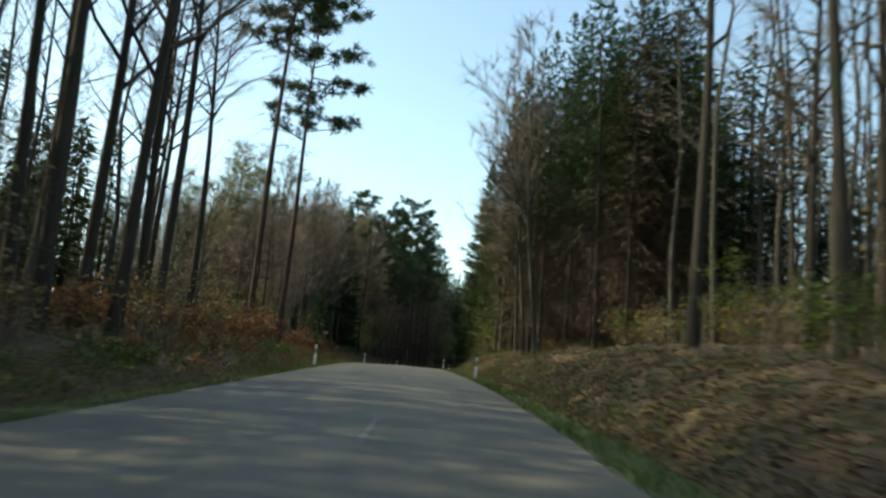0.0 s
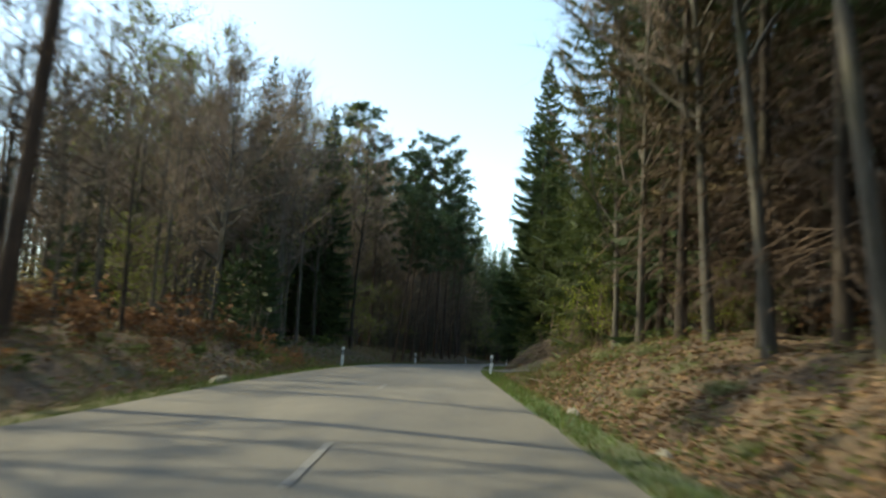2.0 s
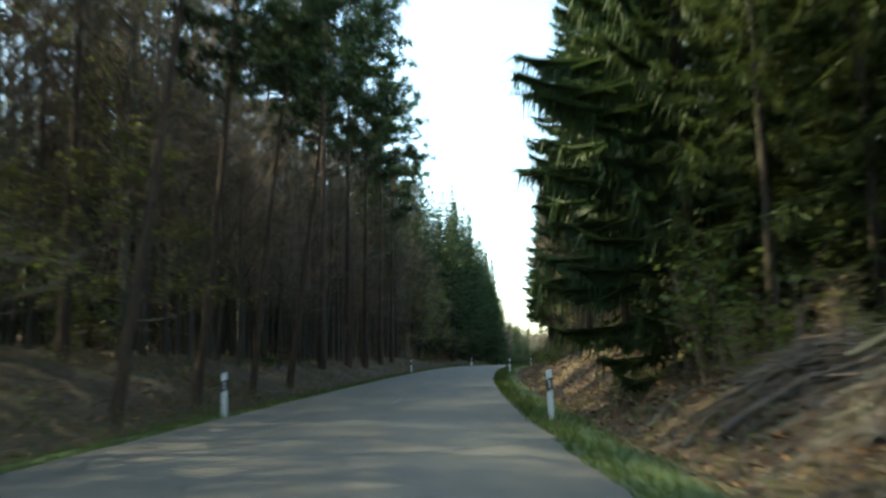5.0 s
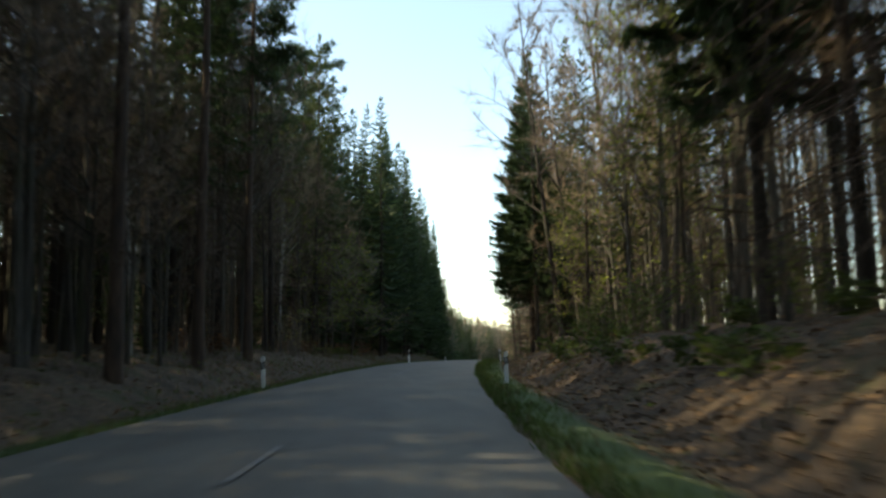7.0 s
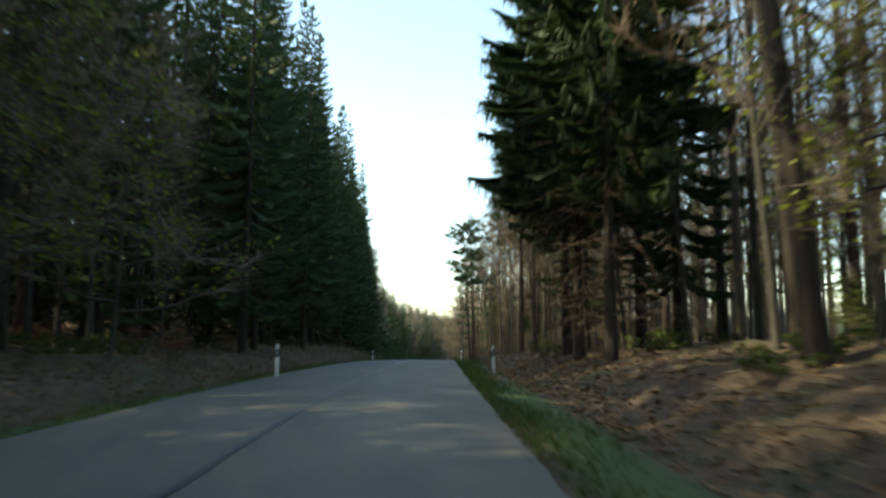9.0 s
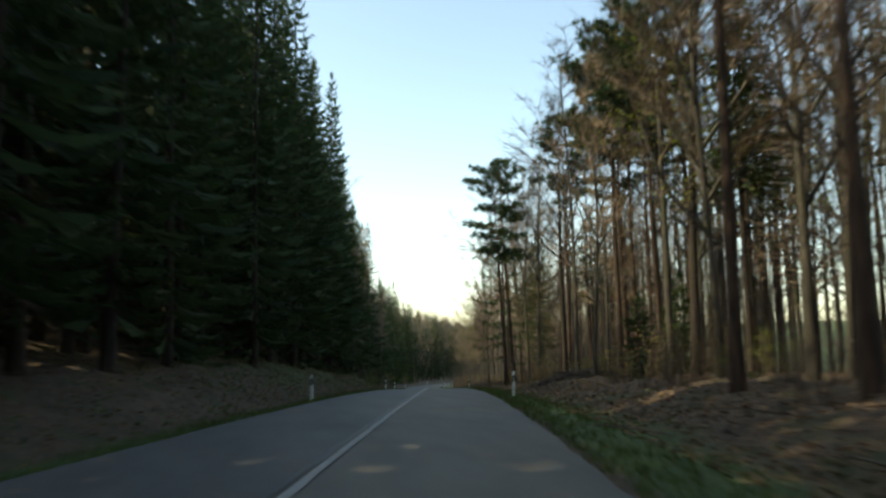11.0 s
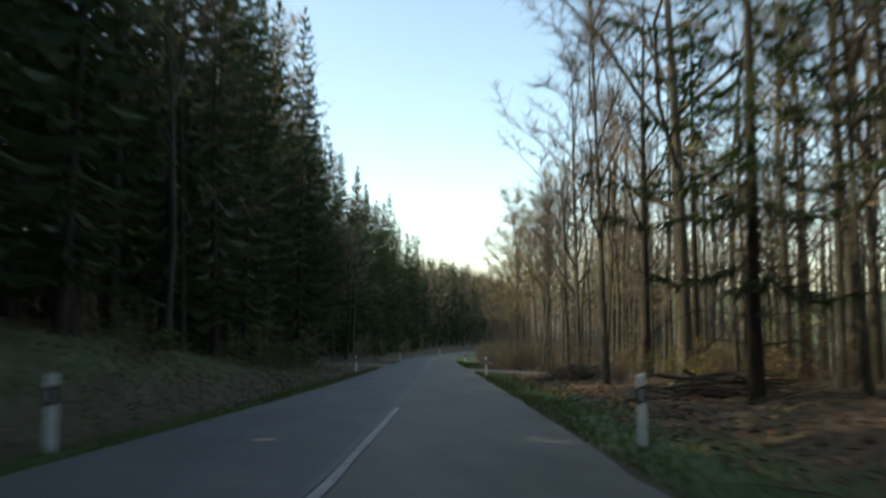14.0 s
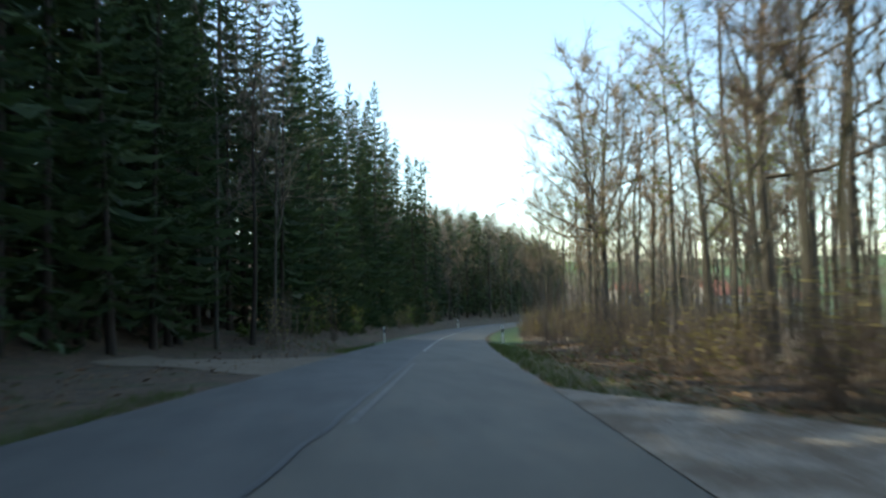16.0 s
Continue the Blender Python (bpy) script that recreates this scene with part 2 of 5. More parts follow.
def spot(s, u, dz=0.0):
    """World place at distance s along the road and u metres to its right, on the ground."""
    k = min(max((s - S0) / DS, 0), len(_ss) - 1.001)
    i = int(k)
    f = k - i
    x = _x[i] * (1 - f) + _x[i + 1] * f
    y = _y[i] * (1 - f) + _y[i + 1] * f
    z = _z[i] * (1 - f) + _z[i + 1] * f
    h = _h[i]
    near = max(-60.0, min(60.0, u))
    over = u - near
    x += near * math.cos(h) + over * math.cos(FAR_HEAD)
    y -= near * math.sin(h) + over * math.sin(FAR_HEAD)
    return Vector((x, y, z + rel(s, u) + dz))


def heading(s):
    return float(np.interp(s, _ss, _h))


# ---- mesh building ----
class Mesh:
    def __init__(self):
        self.v, self.f, self.m, self.sm = [], [], [], []

    def tube(self, pts, rad, n=6, mi=0, cap=False):
        base = len(self.v)
        pts = [Vector(p) for p in pts]
        side = Vector((1, 0, 0))
        for i, p in enumerate(pts):
            d = (pts[min(i + 1, len(pts) - 1)] - pts[max(i - 1, 0)])
            d = d.normalized() if d.length > 1e-6 else Vector((0, 0, 1))
            side = side - d * side.dot(d)
            side = side.normalized() if side.length > 1e-3 else d.orthogonal().normalized()
            up = d.cross(side)
            for k in range(n):
                a = 2 * math.pi * k / n
                self.v.append(p + (side * math.cos(a) + up * math.sin(a)) * rad[i])
        for i in range(len(pts) - 1):
            for k in range(n):
                k2 = (k + 1) % n
                self.f.append((base + i * n + k, base + i * n + k2, base + (i + 1) * n + k2, base + (i + 1) * n + k))
                self.m.append(mi)
                self.sm.append(True)
        if cap:
            for r in (0, len(pts) - 1):
                ring = [base + r * n + k for k in range(n)]
                self.f.append(tuple(ring if r else ring[::-1]))
                self.m.append(mi)
                self.sm.append(False)

    def face(self, pts, mi=0):
        b = len(self.v)
        self.v.extend(pts)
        self.f.append(tuple(range(b, b + len(pts))))
        self.m.append(mi)
        self.sm.append(False)

    def blade(self, p, d, length, width, rng, mi=0):
        """One leaf or needle spray: a slim diamond."""
        d = d.normalized()
        s = d.cross(Vector((rng.uniform(-1, 1), rng.uniform(-1, 1), rng.uniform(-0.3, 1))))
        s = s.normalized() if s.length > 1e-3 else d.orthogonal().normalized()
        m = p + d * length * 0.45
        self.face((p, m + s * width * 0.5, p + d * length, m - s * width * 0.5), mi)

    def frond(self, p, d, length, width, rng, mi=0):
        """One needle twig: a slim triangle, widest at its root."""
        d = d.normalized()
        s = d.cross(Vector((rng.gauss(0, 0.5), rng.gauss(0, 0.5), 1)))
        s = s.normalized() if s.length > 1e-3 else d.orthogonal().normalized()
        self.face((p - s * width * 0.5, p + s * width * 0.5, p + d * length), mi)

    def sliver(self, p, d, length, width, rng, mi=0):
        d = d.normalized()
        s = d.orthogonal().normalized() * width * 0.5
        self.face((p - s, p + s, p + d * length), mi)

    def box(self, lo, hi, mi=0):
        x0, y0, z0 = lo
        x1, y1, z1 = hi
        b = len(self.v)
        self.v.extend(Vector(p) for p in ((x0, y0, z0), (x1, y0, z0), (x1, y1, z0), (x0, y1, z0), (x0, y0, z1), (x1, y0, z1), (x1, y1, z1), (x0, y1, z1)))
        for q in ((3, 2, 1, 0), (4, 5, 6, 7), (0, 1, 5, 4), (1, 2, 6, 5), (2, 3, 7, 6), (3, 0, 4, 7)):
            self.f.append(tuple(b + k for k in q))
            self.m.append(mi)
            self.sm.append(False)

    def data(self, name, mats):
        me = bpy.data.meshes.new(name)
        me.from_pydata([tuple(p) for p in self.v], [], self.f)
        for m in mats:
            me.materials.append(m)
        me.polygons.foreach_set("material_index", self.m)
        me.polygons.foreach_set("use_smooth", self.sm)
        me.update()
        return me


def part(name, mesh, mats, parent=None, label=""):
    ob = new(name, mesh.data(name, mats if isinstance(mats, (list, tuple)) else [mats]))
    if parent:
        ob.parent = parent
    if label:
        ob["label"] = label
    return ob


# ---- trees ----
def trunk_line(rng, H, wob, n=10, lean=0.0):
    a, ph = rng.uniform(0, 6.28), rng.uniform(0, 6.28)
    pts = []
    for i in range(n + 1):
        f = i / n
        w = wob * math.sin(f * 4.2 + ph) * f
        pts.append(Vector((math.cos(a) * (w + lean * H * f * f), math.sin(a) * (w + lean * H * f * f), H * f - (0.3 if i == 0 else 0))))
    return pts


def along(pts, f):
    k = min(max(f, 0), 0.9999) * (len(pts) - 1)
    i = int(k)
    return pts[i].lerp(pts[i + 1], k - i)


def spruce(seed, H, R, clear, label, needle, whorl=0.58, blades=9, dead=True, bar=BARK_DARK, wide=1.0, fill=1, skirt=0):
    rng = random.Random(seed)
    root = new("spruce_tree")
    tagged(root, label, "spruce tree", "spruces beside the road")
    r0 = 0.0066 * H + 0.02
    pts = trunk_line(rng, H, 0.12, 9)
    t = Mesh()
    t.tube(pts, [r0 * (1.25 if i == 0 else 1 - 0.95 * i / 9) for i in range(10)], 8)
    if skirt:
        z = 1.4
        while z < clear + 1.5:
            for k in range(4):
                a = rng.uniform(0, 6.28)
                o = Vector((math.cos(a), math.sin(a), 0))
                L = R * rng.uniform(0.45, 1.0)
                p = along(pts, z / H)
                bough = [p, p + o * L * 0.4 + Vector((0, 0, 0.05 * L)), p + o * L * 0.75 - Vector((0, 0, 0.12 * L)), p + o * L - Vector((0, 0, 0.38 * L))]
                t.tube(bough, [0.022, 0.016, 0.010, 0.004], 3, 1)
                for _k in range(skirt):
                    q = along(bough, rng.uniform(0.25, 1.0))
                    t.sliver(q, o * rng.uniform(0.0, 0.7) + Vector((rng.gauss(0, 0.4), rng.gauss(0, 0.4), rng.uniform(-1.1, 0.1))), rng.uniform(0.25, 0.8), 0.018, rng, 1)
            z += rng.uniform(0.35, 0.6)
    if dead:
        for _ in range(int(clear * 24)):
            z = rng.uniform(1.2, max(1.6, clear + 2.5))
            a = rng.uniform(0, 6.28)
            d = Vector((math.cos(a), math.sin(a), rng.uniform(-0.85, 0.1)))
            L = rng.uniform(0.5, R * 0.85)
            p = along(pts, z / H)
            t.sliver(p, d, L, 0.028, rng, 1)
            for _k in range(2):
                t.sliver(p + d.normalized() * L * rng.uniform(0.3, 0.8), d + Vector((rng.gauss(0, 0.6), rng.gauss(0, 0.6), rng.gauss(-0.3, 0.3))), L * rng.uniform(0.25, 0.5), 0.02, rng, 1)
    part("trunk", t, [bar, TWIG_DEAD], root)
    c = Mesh()
    z = clear
    while z < H - 0.15:
        f = (z - clear) / (H - clear)
        reach = R * (1 - f) ** 0.85 * (0.55 + 0.45 * min(1, f * 6)) + 0.18
        nb = 6 if f < 0.8 else 4
        off = rng.uniform(0, 6.28)
        for k in range(nb):
            a = off + 6.283 * k / nb + rng.uniform(-0.35, 0.35)
            L = reach * rng.uniform(0.62, 1.18)
            o = Vector((math.cos(a), math.sin(a), 0))
            side = Vector((-o.y, o.x, 0))
            base = along(pts, (z + rng.uniform(-0.2, 0.2)) / H)
            rise = 0.25 * f - 0.35 * (1 - f)
            spine = [base + o * (L * q) + Vector((0, 0, L * (rise * q - 0.25 * q * (1 - q) * 2 + 0.12 * q * q))) for q in (0, 0.35, 0.7, 1.0)]
            n = max(8, int(blades * (4.4 if fill == 1 else 5.2) * (0.35 + 0.65 * L / R)))
            for j in range(n):
                q = 0.12 + 0.88 * (j + rng.random()) / n
                p = along(spine, q)
                sg = 1 if j % 2 else -1
                if rng.random() < (0.35 if fill < 2 else 0.6):
                    d = o * rng.uniform(0.0, 0.4) + side * sg * rng.uniform(0, 0.35) + Vector((0, 0, -0.9))
                    ln = rng.uniform(0.2, 0.5) * (0.5 + 0.16 * L) * (1 if fill < 2 else 1.7)
                else:
                    d = o * rng.uniform(0.5, 1.1) + side * sg * rng.uniform(0.2, 0.9) + Vector((0, 0, rng.uniform(-0.45, 0.1)))
                    ln = (0.19 * L * (1.15 - 0.6 * q) + 0.18) * rng.uniform(0.6, 1.25)
                c.frond(p, d, ln, rng.uniform(0.045, 0.085) * wide, rng)
            for q0, q1, drop in ((0.0, 0.62, 0.26), (0.3, 0.9, 0.28))[:2 * min(fill, 1)] + ((0.5, 1.0, 0.4),) * (fill // 2):
                hang = Vector((0, 0, -drop * rng.uniform(0.6, 1.3) * (0.4 + 0.6 * L / R)))
                c.face((along(spine, q0), along(spine, q1), along(spine, (q0 + q1) * 0.5) + hang + side * rng.gauss(0, 0.1)))
                if fill > 1:
                    w = side * L * rng.uniform(0.04, 0.09)
                    c.face((along(spine, q0), along(spine, q1) + w + hang * 0.3, along(spine, q1) - w + hang * 0.3))
            c.frond(along(spine, 0.8), spine[-1] - spine[-2] + Vector((0, 0, 0.1)), 0.22 * L + 0.25, 0.16, rng)
        z += whorl * (0.75 + 0.5 * (1 - f)) * rng.uniform(0.8, 1.2)
    for k in range(5):
        c.blade(pts[-1] - Vector((0, 0, 0.4)), Vector((rng.uniform(-0.2, 0.2), rng.uniform(-0.2, 0.2), 1)), 0.8, 0.16, rng)
    part("crown", c, needle, root)
    return root


def pine(seed, H, label, crown_from=0.6, spread=3.2, needle=None):
    rng = random.Random(seed)
    root = new("pine_tree")
    tagged(root, label, "pine tree", "pines beside the road")
    r0 = 0.0078 * H + 0.02
    pts = trunk_line(rng, H, 0.3, 12)
    t = Mesh()
    t.tube(pts, [r0 * (1.2 if i == 0 else 1 - 0.85 * i / 12) for i in range(13)], 8)
    for _ in range(46):
        a, z = rng.uniform(0, 6.28), rng.uniform(0.1, crown_from) * H
        o = Vector((math.cos(a), math.sin(a), 0))
        L = rng.uniform(0.6, 2.2)
        p = along(pts, z / H)
        bough = [p, p + o * L * 0.5 + Vector((0, 0, 0.08 * L)), p + o * L - Vector((0, 0, rng.uniform(0.0, 0.3) * L))]
        t.tube(bough, [0.02, 0.012, 0.004], 3, 1)
        for _k in range(11):
            t.sliver(along(bough, rng.uniform(0.3, 1.0)), o * rng.uniform(0.0, 0.8) + Vector((rng.gauss(0, 0.5), rng.gauss(0, 0.5), rng.gauss(-0.15, 0.4))), rng.uniform(0.25, 0.8), 0.016, rng, 1)
    for _ in range(12):
        a, z = rng.uniform(0, 6.28), rng.uniform(0.25, crown_from) * H
        d = Vector((math.cos(a), math.sin(a), rng.uniform(-0.3, 0.3)))
        p = along(pts, z / H)
        L = rng.uniform(0.4, 1.6)
        t.tube([p, p + d * L], [0.025, 0.006], 3)
    c = Mesh()
    for k in range(30):
        f = crown_from + (1 - crown_from) * (k + rng.random()) / 30
        a = k * 2.4 + rng.uniform(-0.5, 0.5)
        top = (1 - f) / (1 - crown_from)
        L = spread * (0.35 + 0.75 * math.sin(min(1, top + 0.15) * 2.2)) * rng.uniform(0.5, 1.15)
        d = Vector((math.cos(a), math.sin(a), rng.uniform(-0.15, 0.35) + 0.5 * (1 - top)))
        p = along(pts, f)
        mid = p + d * L * 0.55 + Vector((0, 0, rng.uniform(-0.2, 0.15)))
        end = p + d * L + Vector((0, 0, rng.uniform(-0.1, 0.4)))
        t.tube([p, mid, end], [0.05, 0.03, 0.012], 4)
        for _ in range(rng.randint(8, 11)):
            q = along([p, mid, end], rng.uniform(0.4, 1.0)) + Vector((rng.gauss(0, 0.4), rng.gauss(0, 0.4), rng.gauss(0.05, 0.12)))
            for _ in range(40):
                dd = Vector((rng.gauss(0, 1), rng.gauss(0, 1), rng.gauss(0.25, 0.6)))
                c.frond(q + dd * rng.uniform(0.02, 0.16), dd, rng.uniform(0.22, 0.5), rng.uniform(0.07, 0.13), rng)
    part("trunk", t, [BARK_PINE, TWIG_DEAD], root)
    part("crown", c, needle or NEEDLE_PINE, root)
    return root


def bare(seed, H, label, name="broadleaf_tree", bark_mat=None, twig_mat=None, fork=0.45, spread=0.33, limbs=16, leaf=None, leaves=0, sub=4, fine=5, wob=0.45, r_mul=1.0, flat=False, low=0.45):
    """A leafless broad-leaved tree: trunk, limbs, twigs; some carry young leaves."""
    rng = random.Random(seed)
    root = new(name)
    tagged(root, label, "tree", "leafless trees of the wood")
    r0 = (0.0095 * H + 0.03) * r_mul
    pts = trunk_line(rng, H, wob, 9)
    t, c = Mesh(), Mesh()
    t.tube(pts, [r0 * (1.3 if i == 0 else (1 - 0.93 * i / 9) ** 0.85) for i in range(10)], 7)
    tips = []

    def crooked(p, d, L, n):
        out = [p]
        d = d.normalized()
        for _ in range(n):
            d = (d + Vector((rng.gauss(0, 0.2), rng.gauss(0, 0.2), rng.gauss(0.08, 0.16)))).normalized()
            out.append(out[-1] + d * L / n)
        return out

    for k in range(limbs):
        f = fork + (0.97 - fork) * (k + rng.random()) / limbs
        a = k * 2.4 + rng.uniform(-0.6, 0.6)
        top = (1 - f) / (1 - fork)
        L = H * spread * (0.35 + 0.75 * top) * rng.uniform(0.5, 1.1)
        p = along(pts, f)
        d = Vector((math.cos(a), math.sin(a), rng.uniform(0.0, 0.25) if flat else rng.uniform(low, low + 0.85)))
        ln = crooked(p, d, L, 4)
        r = r0 * (1 - f) * 0.55 + 0.016
        t.tube(ln, [r * (1 - 0.85 * i / 4) for i in range(5)], 4)
        for j in range(sub):
            q = 0.25 + 0.75 * (j + rng.random()) / sub
            pp = along(ln, q)
            dd = (ln[-1] - ln[0]).normalized() + Vector((rng.gauss(0, 0.7), rng.gauss(0, 0.7), rng.gauss(0.15, 0.4)))
            l2 = L * rng.uniform(0.25, 0.5) * (1.2 - 0.5 * q)
            tw = crooked(pp, dd, l2, 2)
            c.tube([tw[0], tw[-1]], [r * 0.32, 0.004], 3)
            for i in range(fine + fine // 2):
                w = along(tw, rng.uniform(0.15, 1.0))
                d3 = (tw[-1] - tw[0]).normalized() + Vector((rng.gauss(0, 0.7), rng.gauss(0, 0.7), rng.gauss(0.15, 0.5)))
                l3 = rng.uniform(0.4, 1.5)
                c.sliver(w, d3, l3, 0.027, rng)
                tips.append((w, d3.normalized(), l3))
    part("trunk", t, bark_mat or BARK_BEECH, root)
    part("crown", c, twig_mat or TWIG, root)
    if leaves:
        g = Mesh()
        for _ in range(leaves):
            w, d3, l3 = tips[rng.randrange(len(tips))]
            p = w + d3 * l3 * rng.random() + Vector((rng.gauss(0, 0.12), rng.gauss(0, 0.12), rng.gauss(0, 0.08)))
            s = rng.uniform(0.04, 0.08) if leaf == LEAF_BUD else rng.uniform(0.08, 0.17)
            g.blade(p, Vector((rng.gauss(0, 1), rng.gauss(0, 1), rng.gauss(-0.1, 0.4))), s, s * 0.6, rng)
        part("foliage", g, leaf, root, "small fresh yellow-green spring leaves" if leaf == LEAF_SPRING else "")
    return root


def shrub(seed, H, W, label, name, leaf, n_leaf, stems=16, stem_mat=None, size=0.12):
    rng = random.Random(seed)
    root = new(name)
    tagged(root, label, "shrub", "shrubs at the forest edge")
    t, g = Mesh(), Mesh()
    for k in range(stems):
        a, lean = rng.uniform(0, 6.28), rng.uniform(0.05, 1.0)
        h = H * rng.uniform(0.5, 1.05)
        b = Vector((rng.gauss(0, W * 0.16), rng.gauss(0, W * 0.16), -0.1))
        o = Vector((math.cos(a), math.sin(a), 0)) * lean * W * 0.5
        ln = [b, b + o * 0.35 + Vector((0, 0, h * 0.5)), b + o * 0.75 + Vector((0, 0, h * 0.85)), b + o + Vector((0, 0, h * rng.uniform(0.85, 1.05)))]
        t.tube(ln, [0.022, 0.014, 0.008, 0.003], 3)
        for j in range(9):
            p = along(ln, rng.uniform(0.2, 1))
            d = Vector((rng.gauss(0, 1), rng.gauss(0, 1), rng.gauss(0.5, 0.5)))
            L = rng.uniform(0.2, 0.55) * H * 0.5
            t.sliver(p, d, L, 0.014, rng)
            for i in range(max(0, n_leaf // (stems * 9))):
                q = p + d.normalized() * L * rng.random() + Vector((rng.gauss(0, 0.08), rng.gauss(0, 0.08), rng.gauss(0, 0.06)))
                s = size * rng.uniform(0.6, 1.4)
                g.blade(q, Vector((rng.gauss(0, 1), rng.gauss(0, 1), rng.gauss(0, 0.5))), s, s * 0.6, rng)
    part("branchwork", t, stem_mat or TWIG, root)
    if g.f:
        part("foliage", g, leaf, root)
    return root


class Kind:
    """A plant built once at its first place, then copied."""
    def __init__(self, make):
        self.make, self.root, self.used = make, None, False

    def put(self, s, u, scale, turn, lean=(0, 0), dz=0.0):
        if self.root is None:
            self.root = self.make()
        m = Matrix.Translation(spot(s, u, dz)) @ Euler((radians(lean[0]), radians(lean[1]), 0)).to_matrix().to_4x4() @ Matrix.Rotation(turn, 4, 'Z') @ Matrix.Diagonal((scale, scale, scale, 1))
        if not self.used:
            self.used = True
            self.root.matrix_basis = m
            return self.root
        ob = copy_thing(self.root, Matrix.Identity(4))
        ob.matrix_basis = m
        return ob


# ---- ground ----
def build_ground():
    us = [0, 1.5, 3.0, 3.2, 3.5, 3.9] + [4.3 + 0.38 * k for k in range(17)] + [11, 12, 13, 15.5, 18.5, 22, 26, 32, 40, 52, 70, 100, 150, 220, 320, 480, 700, 1000, 1500, 2500]
    us = [-u for u in us[:0:-1]] + us
    ss = [-400, -200, -120, -80] + list(np.arange(-60, 0, 1.5)) + list(np.arange(0, 335, 0.42)) + list(np.arange(335, 450, 2.5)) + [460, 480, 510, 550, 600, 660, 730, 810, 900, 1000, 1150, 1300, 1500, 1700, 2000, 2400, 2590]
    me = Mesh()
    far = []
    for s in ss:
        for u in us:
            me.v.append(spot(s, u, -0.03 if abs(u) < 3.05 else 0.0))
            far.append(smooth(38, 60, u) * smooth(120, 160, s) + 0.45 * smooth(-9.5, -8.5, u) * (1 - smooth(-6.5, -5.5, u)) * smooth(225, 240, s) * (1 - smooth(295, 305, s)) + (0.85 - 0.85 * level(s, u)) * smooth(3.05, 3.25, abs(u)) * (1 - smooth(3.9, 4.6, abs(u) - (0.9 * smooth(195, 215, s) if u > 0 else 0))))
    n = len(us)
    for i in range(len(ss) - 1):
        for k in range(n - 1):
            a = i * n + k
            me.f.append((a, a + 1, a + n + 1, a + n))
            me.m.append(0)
            me.sm.append(True)
    ob = new("ground", me.data("ground", [FLOOR]))
    at = ob.data.attributes.new("meadow", "FLOAT", "POINT")
    at.data.foreach_set("value", far)
    tagged(ob, "brown leaf-littered forest floor with mossy banks", "ground", kind="structure")


build_ground()


def strip(name, s_from, s_to, u_left, u_right, dz, material, step=1.0, cols=6):
    me = Mesh()
    ss = np.arange(s_from, s_to + 0.01, step)
    for s in ss:
        for k in range(cols + 1):
            u0 = u_left(s) if callable(u_left) else u_left
            u1 = u_right(s) if callable(u_right) else u_right
            u = u0 + (u1 - u0) * k / cols
            me.v.append(spot(s, u, dz))
    n = cols + 1
    for i in range(len(ss) - 1):
        for k in range(cols):
            a = i * n + k
            me.f.append((a, a + 1, a + n + 1, a + n))
            me.m.append(0)
            me.sm.append(True)
    return new(name, me.data(name, [material]))


def edge(s):
    return 0.10 * noise.noise((s * 0.4, 7, 0)) + 0.06 * noise.noise((s * 1.7, 9, 0))


def half_right(s):
    return 3.15 - 0.30 * smooth(85, 118, s)


road = strip("road", -60, 600, lambda s: -3.2 + edge(s), lambda s: half_right(s) + edge(s + 300), 0.012, ASPHALT, 0.5)
tagged(road, "worn grey-beige asphalt country road without kerbs", "road", kind="structure")
lane = strip("road_lane", 193, 600, lambda s: -3.16 + edge(s), lambda s: -0.13 + 0.02 * noise.noise((s * 0.3, 8, 0)), 0.016, ASPHALT_LANE, 1.0)
tagged(lane, "darker blue-grey asphalt lane beside the tar seam", "road", kind="structure")


def track_mid(u):
    """Where along the road the pale track's middle lies, u metres out: it runs back beside the road."""
    return 310.6 - 1.75 * (min(u, 12.0) - 3.3) - 0.6 * max(0.0, u - 12.0)


def track_half(u):
    return 3.4 + 1.3 * (1 - smooth(2.8, 6, u))


def patch(name, s_of, w_of, d0, d1, dz, material, label, category, step=0.7, cols=10):
    """A side way: runs sideways from u = d0 to d1, its middle at s_of(u), half as wide as w_of(u)."""
    me = Mesh()
    n = int(abs(d1 - d0) / step) + 1
    for i in range(n + 1):
        u = d0 + (d1 - d0) * i / n
        for k in range(cols + 1):
            j = 0.18 * noise.noise((u * 0.6, k * 3.1, 5)) if k in (0, cols) else 0.0
            s = s_of(u) + w_of(u) * (2 * k / cols - 1) + j
            me.v.append(spot(s, u, dz))
    c = cols + 1
    for i in range(n):
        for k in range(cols):
            a = i * c + k
            q = (a, a + 1, a + c + 1, a + c)
            me.f.append(q if d1 < d0 else q[::-1])
            me.m.append(0)
            me.sm.append(True)
    return tagged(new(name, me.data(name, [material])), label, category, kind="structure")


patch("side_road", lambda u: 86.6 - 2.6 * (1 - smooth(2.8, 6.5, u)), lambda u: 2.9 + 3.6 * (1 - smooth(2.8, 6.5, u)), 3.02, 36, 0.02, ASPHALT, "asphalt side road joining through the forest", "road")
patch("forest_track", track_mid, track_half, 2.84, 10.4, 0.022, GRAVEL, "pale gravel forest track joining the road", "track")
patch("gravel_apron", lambda u: 325.5 - 0.3 * (u + 3), lambda u: 2.2 + 3.0 * (1 - smooth(3.0, 7, -u)), -3.12, -9.5, 0.022, DIRT, "dull brown dirt track entrance under trees", "track")


